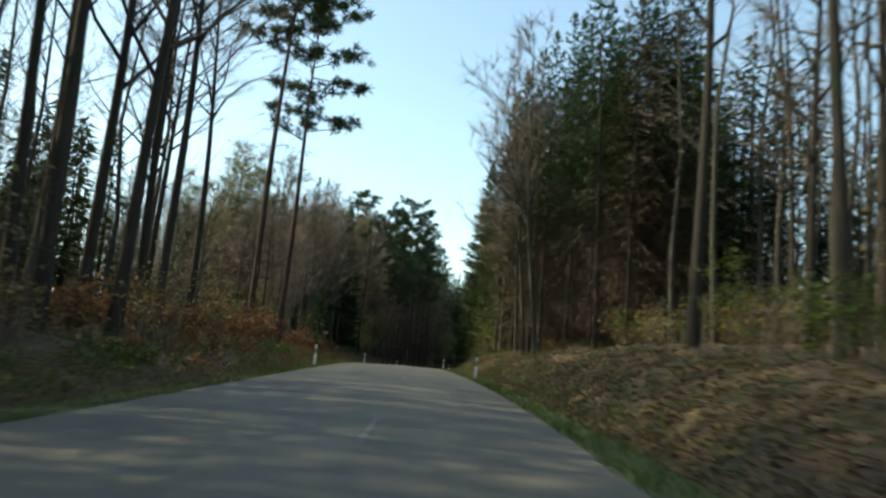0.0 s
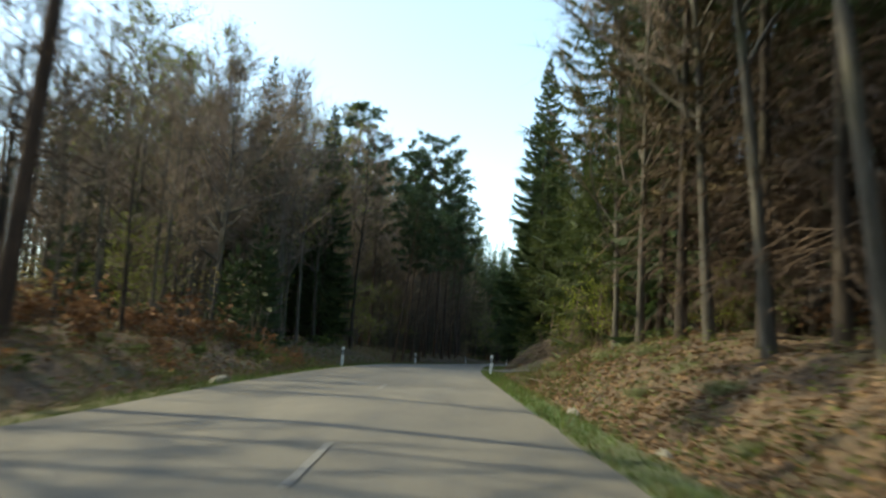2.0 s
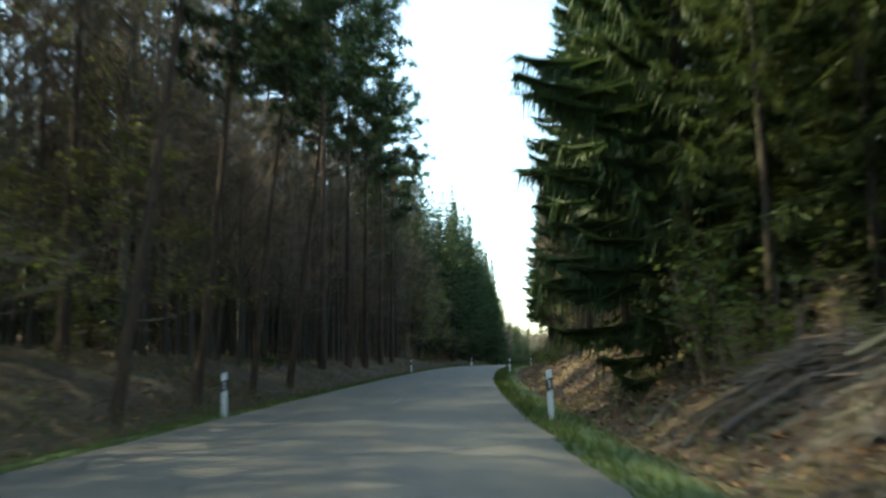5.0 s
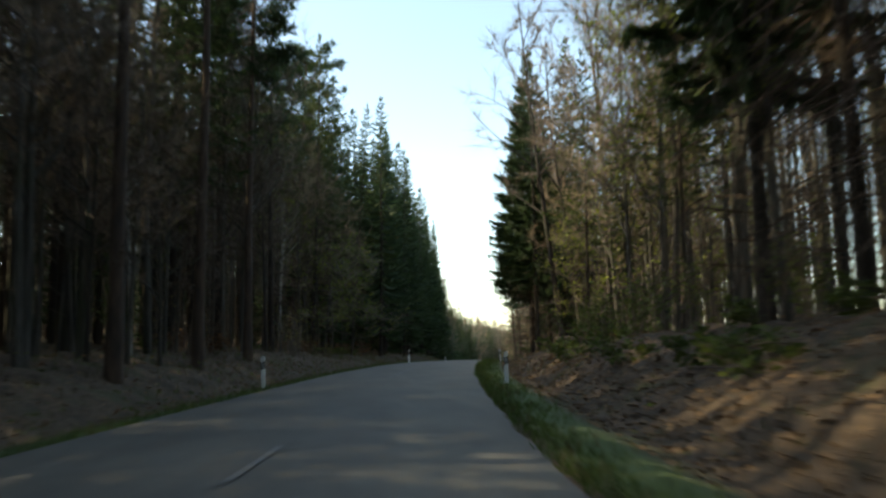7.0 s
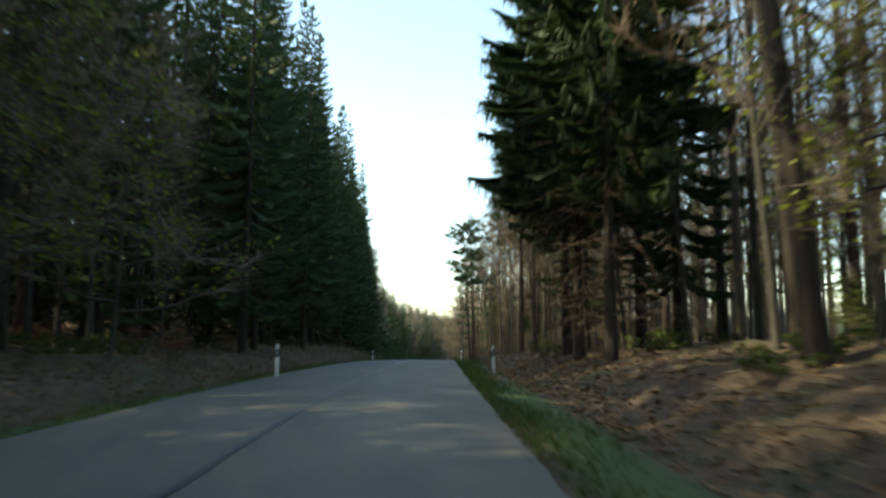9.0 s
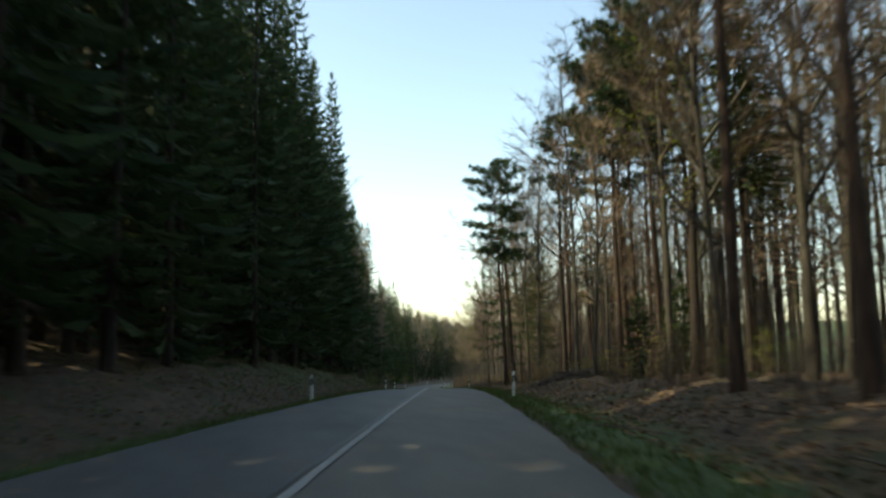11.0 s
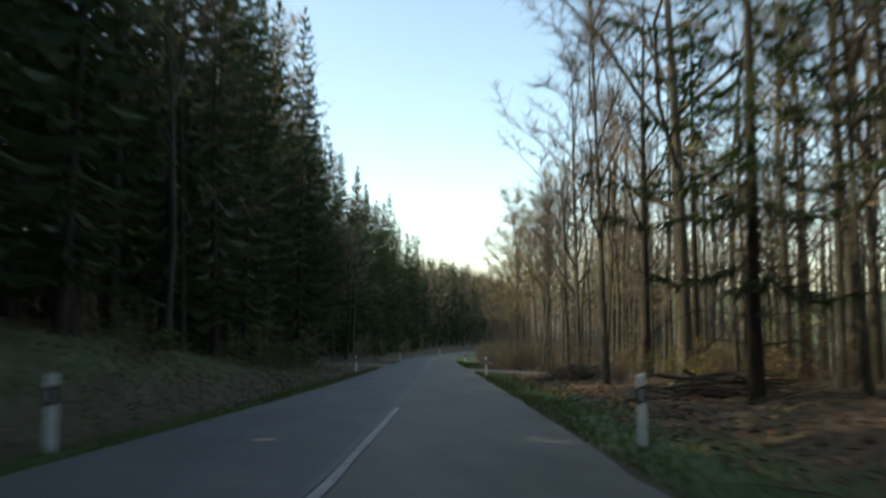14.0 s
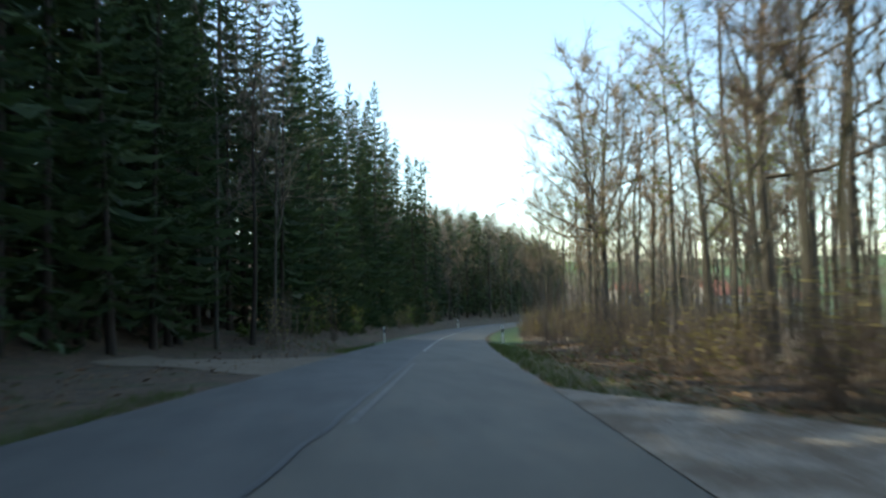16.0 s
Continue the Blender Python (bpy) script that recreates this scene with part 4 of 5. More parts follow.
put("oak", 294.6, 11.4, 25, 0, (0, -2), 2.2)
put("oak", 361.5, 10.4, 20, 1)
put("oak", 346, 9.5, 15.5, 0)
put("oak", 330.5, 12.5, 17, 1)
put("spruce_olive", 272.5, 10.5, 14, 1)
put("warm", 291, 7.2, 17, 0, (0, -2))
put("pine", 212, 8.2, 20, 0)
put("pine", 217, 7.8, 21, 2)
put("pine", 242, 10.8, 20, 1)
put("big", 296.5, 10.2, 20, 1)
put("pine", 252, 13.6, 22, 0)
put("pine", 247, 13.0, 21, 1)
put("big", 378, 12.2, 19, 1)
put("spruce", 325.7, -11.0, 22, 2)
put("spruce", 375.5, -8.4, 23, 2)
put("spruce", 371, -14.5, 27, 0)
put("spruce", 383, -9.0, 21, 2)
put("round", 80, -19.5, 19.5, 0)
put("round", 85, -16.5, 19, 1)
put("round", 88, -22, 19, 0)
put("oak", 70.5, -9.6, 13.5, 0)
put("oak", 75, -11.5, 14, 1)
put("round", 77.5, -14.5, 14, 1)

# ---- the left-hand wood ----
plant("slim big slim pole pole", 12, 45, -32, -12, 34, 19, 25, 1.8)
plant("slim pole warm budding pole", 81, 112, -34, -9.5, 60, 14, 18.5, 1.6)
plant("slim warm slim dark_slim", 48, 79, -28, -10.5, 34, 6.5, 10, 1.8)
plant("slim warm budding slim", 80, 114, -13, -8.2, 22, 14, 18, 1.5)
plant("spruce_small young spruce_small", 60, 112, -14, -8.2, 10, 4, 7, 1.6)
plant("slim warm pine budding pole", 92, 122, -24, -8.6, 24, 15, 20, 1.8)
plant("pine spruce_clear spruce_clear pole", 116, 172, -30, -8.2, 42, 20, 25, 1.7)
plant("pine olive_clear spruce_clear", 146, 192, -28, -8.4, 24, 20, 25, 1.9)
plant("spruce_clear pine olive_clear", 112, 152, -19, -12, 13, 23, 26, 2.2)
plant("olive_clear pine", 158, 190, -18, -12, 11, 23, 26, 2.2)
plant("budding slim", 148, 196, -12.5, -9.0, 8, 8, 15, 1.6)
plant("pole slim", 112, 185, -20, -7.8, 40, 12, 18, 1.3)
plant("spruce", 193, 268, -9.4, -7.4, 26, 22, 26, 2.4, 0.6)
plant("spruce spruce spruce_clear", 188, 278, -26, -10, 70, 23, 27, 2.0)
plant("spruce", 268, 318, -11, -8.2, 18, 20.5, 24, 2.3)
plant("spruce spruce_clear warm", 272, 318, -14, -9.2, 22, 18, 23, 1.7)
plant("spruce spruce_clear", 272, 330, -28, -14, 40, 18, 22.5, 2.0)
plant("spruce", 262, 318, -26, -12.6, 66, 15, 19, 1.3)
plant("spruce", 314, 348, -22, -9.6, 54, 20.5, 24.5, 1.1)
plant("spruce", 300, 346, -12.5, -9.9, 20, 15, 19.5, 2.0)
plant("dark_slim warm pole", 285, 345, -16, -7.6, 11, 12, 17, 1.5)
plant("spruce", 336, 400, -11, -8.0, 22, 18.5, 22.5, 2.2)
plant("spruce spruce_clear slim", 335, 400, -30, -8.0, 80, 17, 21, 1.8)
plant("spruce warm warm slim", 392, 430, -34, -8.0, 80, 13, 15.5, 1.8)
plant("spruce warm warm slim", 430, 540, -34, -8.0, 170, 16, 19, 1.8)

# these three rows stand mostly out of view, added to shade the road
plant("spruce spruce_olive", -25, 46, -30, -14.5, 30, 10.5, 14, 1.8)
plant("spruce spruce_olive", -12, 28, -28, -17, 34, 18, 22, 1.8)
plant("big slim", -8, 34, -20, -9.8, 16, 22, 26, 1.8)
plant("spruce spruce_olive", 28, 50, -28, -19, 18, 11, 13, 1.8)
plant("spruce spruce_clear", 150, 192, -24, -11.5, 34, 15, 20, 1.7)
plant("spruce spruce_olive", 76, 97, -27, -14, 16, 12, 16, 1.8)
plant("dark_slim slim warm", 112, 168, -10.5, -7.4, 24, 6, 13, 1.5)
plant("warm budding slim", 316, 352, -11, -8.8, 9, 9, 14, 1.8)
plant("spruce spruce_clear", 112, 150, -36, -14, 50, 11, 18, 1.5)
plant("slim warm dark_slim", 50, 66, -13.5, -8.8, 14, 8.5, 10.5, 1.5)
plant("slim warm dark_slim", 66, 80, -13.5, -8.5, 12, 11, 13.5, 1.5)
# ---- the right-hand wood ----
plant("big slim slim pole pole", 8, 38, 12, 34, 40, 17, 23, 1.8)
plant("spruce_clear spruce_clear spruce_brown", 38, 66, 9.2, 15.5, 42, 19, 22.5, 1.25)
plant("spruce spruce_brown", 42, 66, 11, 24, 34, 18, 22, 1.7)
plant("pole warm slim", 14, 62, 18, 46, 70, 13, 18, 1.3)
plant("spruce_olive spruce_olive spruce", 0, 60, 24, 56, 70, 11, 16, 1.5)
plant("spruce_olive spruce_clear slim pole", 62, 76, 14, 30, 24, 16, 20, 1.7)
plant("budding slim pole", 93, 104, 10.9, 30, 12, 16, 20, 1.8)
plant("spruce_olive olive_clear slim pole", 104, 124, 11, 34, 34, 15, 20, 1.8)
plant("slim pole pole warm", 112, 200, 10, 40, 130, 17, 22, 1.7)
plant("olive_clear warm budding", 120, 172, 9.4, 15, 16, 17, 22, 2.2)
plant("budding warm young", 118, 200, 10, 22, 22, 6, 12, 1.6)
plant("budding budding olive_clear", 114, 176, 9.2, 17, 26, 9, 16, 1.8)
put("spruce_high", 132.5, 8.4, 25, 0)
put("spruce_high", 141, 9.4, 26, 0)
plant("pine big", 170, 200, 11.5, 18, 6, 19, 23, 2.4)
plant("pine pine warm slim big", 200, 262, 9.0, 26, 50, 18, 22, 2.0)
plant("warm warm slim pole", 200, 300, 8.8, 34, 84, 16, 22, 2.0)
plant("warm budding warm", 200, 302, 10.5, 30, 56, 9, 16, 1.6)
plant("pine olive_clear pine", 204, 300, 12, 26, 22, 15, 20, 2.0)
plant("warm slim", 262, 300, 10.5, 28, 22, 19, 23, 2.2)
plant("warm slim budding", 314.5, 328, 8.2, 10.8, 5, 12, 15, 2.2)
plant("warm warm budding", 330, 372, 7.4, 9.8, 7, 9.5, 13, 3.0)
plant("slim warm", 308, 336, 9.5, 17, 11, 19, 22, 2.4)
plant("warm slim budding", 318, 385, 9.5, 30, 34, 16, 20, 2.6)
put("slim", 320, 9.2, 15, 2)
plant("warm pole", 298, 306, 9, 26, 10, 14, 18, 1.7)
plant("warm", 385, 520, 7.5, 26, 80, 13, 18, 1.8)

plant("warm pole warm pole", 200, 300, 14, 36, 150, 10, 17, 1.2)
plant("warm pole warm", 294, 322, 12, 34, 50, 11, 16.5, 1.4)
plant("warm pole warm", 322, 400, 16, 34, 34, 11, 16, 1.6)
# ---- behind the start of the way: unseen wood, left rows added for shade ----
plant("pole pole pole big", -45, 14, -26, -8, 60, 19, 25, 1.6)
plant("spruce spruce pole", -30, 24, -34, -17, 60, 20, 25, 1.8)
plant("pole pole spruce", -45, 8, 10, 34, 50, 17, 23, 1.8)

# ---- deeper rows ----
for s0, s1, u0, u1, n in ((0, 190, -75, -15, 420), (5, 75, 15, 60, 200), (92, 200, 15, 70, 300), (196, 302, 12, 46, 260), (318, 430, 12, 46, 110), (200, 345, -60, -13, 240), (345, 520, -60, -13, 160), (318, 420, 7, 14, 80), (316, 430, 9, 40, 120), (196, 300, 9, 40, 200), (196, 318, 14, 36, 330), (420, 520, 6, 40, 200), (-45, 10, -50, -12, 60), (430, 560, 8, 60, 160), (420, 560, 20, 120, 260)):
    for _ in range(n):
        s, u = rng.uniform(s0, s1), rng.uniform(u0, u1)
        p = spot(s, u, -0.1)
        h = rng.uniform(1.5, 6.5)
        for _ in range(20):
            d = Vector((rng.gauss(0, 0.28), rng.gauss(0, 0.28), 1))
            FAR_BARE.sliver(p + Vector((rng.gauss(0, 1.0), rng.gauss(0, 1.0), rng.uniform(0, 0.35) * h)), d, h * rng.uniform(0.4, 1.0), 0.06, rng, rng.choice((1, 2)))
plant("pole", 0, 190, -75, -30, 240, 15, 21, 1.6)
plant("spruce pole spruce", 186, 345, -58, -16, 190, 20, 26, 1.9)
plant("pole", 112, 190, -50, -16, 110, 16, 22, 1.6)
plant("pole", 0, 45, -42, -14, 46, 18, 23, 1.3)
plant("pole", 112, 152, -14, -8, 50, 8, 15, 1.1)
plant("spruce", 10, 76, -48, -22, 50, 10, 14, 1.6)
plant("spruce spruce pole", 112, 156, -44, -14, 60, 20, 24, 1.7)
plant("spruce", 188, 282, -19, -9.8, 70, 22, 27, 1.3)
plant("pole pole spruce", 5, 75, 20, 66, 150, 15, 20, 1.6)
plant("pole", 92, 130, 24, 66, 90, 15, 20, 1.6)
plant("spruce spruce_olive olive_clear pole", 101, 130, 13, 44, 80, 17, 22, 1.4)
plant("pole warm slim budding", 92.5, 104, 12, 44, 30, 15, 21, 1.6)
plant("spruce_olive", 99, 126, 9.5, 13, 9, 14, 18, 2.0)
plant("spruce_olive olive_clear", 94, 104, 9.8, 16, 7, 11, 15, 1.8)
plant("spruce pole", 128, 192, -60, -26, 70, 13, 19, 1.5)
plant("pole warm slim", 82, 114, -30, -10.9, 66, 15, 18, 1.2)
plant("warm pole warm", 112, 200, 9.5, 26, 90, 9, 17, 1.3)
plant("pole warm", 118, 195, -24, -9, 50, 10, 16, 1.3)
plant("pole", 130, 200, 30, 74, 110, 15, 20, 1.6)
plant("pole", 200, 420, 22, 42, 120, 13, 18, 1.6)
state = rng.getstate()
rng.seed(77)
plant("spruce spruce warm", 396, 430, -24, -8.0, 60, 12.5, 15.5, 1.3)
plant("spruce warm spruce_olive", 426, 530, -22, -7.6, 150, 15, 18, 1.2)
plant("spruce", 304, 350, -19, -10.2, 44, 15, 19, 1.0)
plant("spruce_small", 330, 404, -9.4, -7.4, 22, 3.5, 6.5, 1.5)
for s, u, h in ((145.5, 8.6, 1.1), (149, 8.0, 1.25), (152.5, 8.8, 1.1), (157.5, 7.6, 1.2), (160.5, 8.6, 1.0), (139.5, 9.6, 1.0)):
    put("green_bush", s, u, h, 1)
for s, u, h in ((134, 6.4, 1.0), (138.5, 7.0, 1.1), (141.5, 6.2, 0.9), (146.5, 6.6, 1.1), (151, 6.2, 1.0), (155.5, 6.6, 1.1), (130, 8.2, 1.0), (193, 6.9, 1.0), (184, 8.6, 1.1)):
    put("bramble", s, u, h, 0)
rng.setstate(state)
for k in range(900):
    s, u = rng.uniform(520 if k % 4 else 230, 1900), rng.choice((-1, -1, 1)) * abs(rng.gauss(0, 260)) - 30
    if u > 20 and s < 1100:
        u += 110
    if u > 20 and s < 1100 and k % 3 or abs(u) < 16 or s < 540 and -45 < u < 70:
        continue
    p = spot(s, u)
    H = rng.uniform(13, 22)
    big = 1.0 + s / 1500
    m, mi = (FAR_SPRUCE, 1) if rng.random() < 0.3 else (FAR_BARE, 2)
    m.tube([p - Vector((0, 0, 1)), p + Vector((0, 0, H * 0.8))], [0.22, 0.05], 3, 0)
    for _ in range(46):
        a, z = rng.uniform(0, 6.28), rng.uniform(0.25, 1.0) * H
        o = Vector((math.cos(a), math.sin(a), rng.uniform(-0.1, 0.9)))
        m.frond(p + Vector((0, 0, z * 0.85)) + o * rng.uniform(0, 0.17 * H), o, rng.uniform(1.0, 2.6), 0.5 * big, rng, mi)
for k in range(400):
    s, u = (rng.uniform(330, 900), rng.uniform(75, 330)) if k < 170 else (rng.uniform(570, 1000), rng.uniform(-60, 130))
    if abs(u) < 7 or k < 170 and noise.noise((s * 0.012, u * 0.012, 4)) < 0.02:
        continue
    p = spot(s, u)
    H = rng.uniform(6, 13) if k < 170 else rng.uniform(11, 19)
    m, mi = (FAR_SPRUCE, 2) if rng.random() < 0.4 else (FAR_BARE, 2)
    m.tube([p - Vector((0, 0, 1)), p + Vector((0, 0, H * 0.8))], [0.2, 0.05], 3, 0)
    for _ in range(60):
        a, z = rng.uniform(0, 6.28), rng.uniform(0.2, 1.0) * H
        o = Vector((math.cos(a), math.sin(a), rng.uniform(-0.1, 0.9)))
        m.frond(p + Vector((0, 0, z * 0.85)) + o * rng.uniform(0, 0.25 * H), o, rng.uniform(0.8, 1.9), 0.5, rng, mi)
tagged(new("background_wood", FAR_BARE.data("background_wood", [BARK_BEECH, TWIG, TWIG_WARM])), "thin leafless trees standing deep in the wood", "woodland", kind="stuff")
tagged(new("background_spruces", FAR_SPRUCE.data("background_spruces", [BARK_DARK, NEEDLE_SPRUCE, NEEDLE_SUNNY, BARK_PINE, NEEDLE_PINE])), "dark spruces and pines standing deep in the wood", "woodland", kind="stuff")

# ---- shrubs and thickets ----
plant("brown_bush brown_bush brown_bush twig_bush", 14, 62, -11.5, -7.0, 46, 0.8, 1.2, 0.9)
plant("bramble brown_bush bramble", 8, 70, -7.4, -4.9, 60, 0.4, 0.7, 0.8)
plant("green_bush bramble twig_bush", 14, 110, -14, -7.5, 34, 0.8, 1.2, 1.2)
plant("twig_bush brown_bush green_bush", 6, 40, 9, 20, 34, 0.9, 1.3, 1.2)
plant("brown_bush green_bush", 40, 64, 8.6, 12, 10, 0.6, 0.9, 1.2)
plant("bramble twig_bush twig_bush green_bush", 92.0, 103, 6.2, 24, 64, 0.45, 0.75, 0.9)
plant("bramble green_bush twig_bush", 92, 200, 8.5, 24, 46, 0.7, 1.1, 1.3)
plant("bramble brown_bush twig_bush", 112, 190, -13, -7.2, 40, 0.6, 0.9, 1.2)
plant("twig_bush twig_bush twig_bush", 196, 298, 7.6, 18, 40, 0.6, 1.0, 1.4)
plant("twig_bush green_bush bramble", 200, 296, 8.8, 14, 54, 0.4, 0.65, 1.2)
plant("twig_bush", 313.5, 410, 5.6, 9.4, 100, 0.55, 0.8, 0.65)
plant("twig_bush", 318, 400, 9, 16, 30, 0.5, 0.8, 1.2)
for i in range(34):
    u = 5.6 + 0.36 * i
    s = (track_mid(u) + track_half(u) if u < 10.4 else 300.5) + rng.uniform(0.9, 5.0)
    put("twig_bush", s + 0.8, u, rng.uniform(0.5, 0.72), (0, 2, 2)[i % 3])
plant("twig_bush twig_bush brown_bush", 289, 297, 7.5, 17, 22, 0.35, 0.6, 0.8)
plant("twig_bush bramble green_bush", 280, 400, -10, -6.2, 50, 0.7, 1.0, 1.2)


# ---- grass, litter, sticks ----
def grass_stuff():
    g = Mesh()
    r = random.Random(21)

    def tuft(s, u, h, dry):
        p = spot(s, u, -0.01)
        for _ in range(2):
            d = Vector((r.gauss(0, 0.45), r.gauss(0, 0.45), 1)).normalized()
            w = Vector((r.uniform(-1, 1), r.uniform(-1, 1), 0)).normalized() * r.uniform(0.006, 0.014)
            q = p + Vector((r.gauss(0, 0.03), r.gauss(0, 0.03), 0))
            g.face((q - w, q + w, q + d * h * r.uniform(0.6, 1.3)), 1 if dry else 0)
    for _ in range(48000):
        s = r.uniform(3, 345)
        right = r.random() < 0.58
        lush = noise.noise((s * 0.22, 31 if right else 47, 0))
        wide = (1.15 + 0.5 * lush) if right else (0.8 + 0.4 * lush)
        if right and s > 205:
            wide *= 1.6
        if right and 112 < s < 200:
            wide *= 0.75
        if right and 79.5 < s < 91 or not right and 316 < s < 334:
            continue
        e = half_right(s) if right else 3.2
        u = e + edge(s) + abs(r.gauss(0.0, 0.55)) * wide + 0.02
        if right and abs(s - track_mid(u)) < track_half(u) - 0.2:
            continue
        tuft(s, u if right else -u, r.uniform(0.06, 0.17) * (1.25 + lush), r.random() < 0.16)
    for _ in range(9000):
        s = r.uniform(225, 300)
        tuft(s, -r.uniform(4.2, 8.5), r.uniform(0.08, 0.2), r.random() < 0.6)
    for _ in range(8000):
        s = r.uniform(5, 125) if r.random() < 0.7 else r.uniform(125, 200)
        tuft(s, -r.uniform(3.9, 9.0), r.uniform(0.08, 0.3), r.random() < 0.72)
    for _ in range(6000):
        s = r.uniform(5, 300)
        if noise.noise((s * 0.3, 77, 0)) > 0.05 and not 79 < s < 91:
            tuft(s, r.uniform(4.3, 8.5), r.uniform(0.06, 0.2), r.random() < 0.4)
    for _ in range(5200):
        s, u = r.uniform(70, 83.4), r.uniform(3.3, 12)
        if s < 78.5 + 4.8 * smooth(3.0, 6.3, u) and noise.noise((s * 0.5, u * 0.5, 9)) > -0.15:
            tuft(s, u, r.uniform(0.05, 0.13), r.random() < 0.35)
    tagged(new("grass", g.data("grass", [GRASS, GRASS_DRY])), "short green spring grass along the road edge", "grass", kind="stuff")


grass_stuff()


def litter_stuff():
    g = Mesh()
    r = random.Random(22)
    for _ in range(90000):
        k = r.random()
        s = r.uniform(3, 76) if k < 0.45 else r.uniform(90, 200) if k < 0.72 else r.uniform(200, 345)
        right = r.random() < (0.85 if s < 200 else 0.9)
        u = 4.3 + abs(r.gauss(0, 2.6))
        if 83 < s < 90.5 and right or not free(s, u, 0.0):
            continue
        p = spot(s, u if right else -u, 0.015)
        w = r.uniform(0.03, 0.085)
        a = r.uniform(0, 6.28)
        x = Vector((math.cos(a), math.sin(a), r.uniform(-0.5, 0.5))) * w
        y = Vector((-math.sin(a), math.cos(a), r.uniform(-0.5, 0.5))) * w * r.uniform(0.5, 0.8)
        g.face((p - x, p - y + Vector((0, 0, 0.02)), p + x, p + y), 0)
    tagged(new("leaf_litter", g.data("leaf_litter", [LEAF_LITTER])), "dry brown fallen leaves on the banks", "leaf litter", kind="stuff")
    t = Mesh()
    for _ in range(700):
        s = r.uniform(5, 335)
        u = (4.6 + abs(r.gauss(0, 3.5))) * r.choice((-1, 1, 1))
        if not free(s, u, 0.2):
            continue
        p = spot(s, u, 0.03)
        a, L = r.uniform(0, 6.28), r.uniform(0.3, 1.6)
        d = Vector((math.cos(a), math.sin(a), 0))
        e = spot(s, u, 0.06) + d * L
        e.z = p.z + r.uniform(-0.05, 0.18)
        t.tube([p, p.lerp(e, 0.5) + Vector((0, 0, 0.04)), e], [0.018, 0.013, 0.005], 4)
    tagged(new("fallen_twigs", t.data("fallen_twigs", [TWIG])), "thin fallen twigs on the forest floor", "twigs", kind="stuff")


litter_stuff()


def undergrowth():
    """Dry stalks, brambles and dead grass on the banks."""
    g = Mesh()
    r = random.Random(23)
    for i in range(12500):
        k = r.random()
        s = r.uniform(5, 118) if k < 0.6 else r.uniform(118, 200) if k < 0.75 else r.uniform(200, 345)
        right = r.random() < 0.25
        u = 4.5 + abs(r.gauss(0, 2.4))
        if i >= 9500:
            s, u, right = (r.uniform(91.6, 106), r.uniform(5, 22), True) if i < 10900 else (r.uniform(4, 76), 4.7 + abs(r.gauss(0, 2.2)), True)
        elif noise.noise((s * 0.25, u * 0.4, 13 if right else 29)) < (0.08 if right else -0.25):
            continue
        if not free(s, u if right else -u, 0.0):
            continue
        p = spot(s, u if right else -u, -0.02)
        h = r.uniform(0.2, 0.75)
        for _ in range(5):
            d = Vector((r.gauss(0, 0.5), r.gauss(0, 0.5), 1))
            g.sliver(p + Vector((r.gauss(0, 0.15), r.gauss(0, 0.15), 0)), d, h * r.uniform(0.5, 1.2), 0.014, r, r.choice((0, 0, 1)))
        for _ in range(4):
            q = p + Vector((r.gauss(0, 0.2), r.gauss(0, 0.2), h * r.uniform(0.1, 0.8)))
            g.blade(q, Vector((r.gauss(0, 1), r.gauss(0, 1), r.gauss(0, 0.5))), r.uniform(0.06, 0.14), 0.06, r, 2 if i >= 10900 else r.choice((2, 2, 3)))
    tagged(new("undergrowth", g.data("undergrowth", [TWIG, GRASS_DRY, LEAF_BUSH, LEAF_BROWN])), "dry stalks and low brambles on the banks", "undergrowth", kind="stuff")


undergrowth()


def brush_heap(s, u, long, wide, high, n, seed):
    r = random.Random(seed)
    root = new("brush_heap")
    root.matrix_basis = Matrix.Translation(spot(s, u)) @ Matrix.Rotation(-heading(s), 4, "Z")
    tagged(root, "heap of cut grey branches and brushwood on the bank", "brush heap")
    for name, count, rad, mat_ in (("brushwood", n, 0.012, TWIG), ("cut_branchwood", n // 3, 0.03, BARK_BEECH), ("limb_wood", n // 36, 0.05, TWIG)):
        m = Mesh()
        for _ in range(count):
            x, y = r.gauss(0, wide * 0.3), r.gauss(0, long * 0.3)
            if free(s + y, u + x, 0) is False or u + x < 4.6:
                continue
            z = high * max(0.0, 1 - (x / wide) ** 2 * 3 - (y / long) ** 2 * 3) * r.uniform(0.2, 1.0)
            a, L = r.gauss(0.3, 0.9), r.uniform(0.6, 2.2) * (1.6 if rad > 0.05 else 1)
            d = Vector((math.cos(a), math.sin(a), 0))
            low = spot(s + y - d.y * L * 0.4, u + x - d.x * L * 0.4).z
            high_end = spot(s + y + d.y * L * 0.4, u + x + d.x * L * 0.4).z
            d.z = (high_end - low) / (0.8 * L) + r.gauss(0, 0.1)
            p = Vector((x, y, z + spot(s + y, u + x).z - spot(s, u).z)) - d * L * 0.5
            m.tube([p, p + d * L * 0.5 + Vector((r.gauss(0, 0.06), r.gauss(0, 0.06), 0.05)), p + d * L], [rad * r.uniform(0.8, 1.6), rad, rad * 0.4], 4)
        tagged(part(name, m, mat_, root), kind="stuff")
    return root


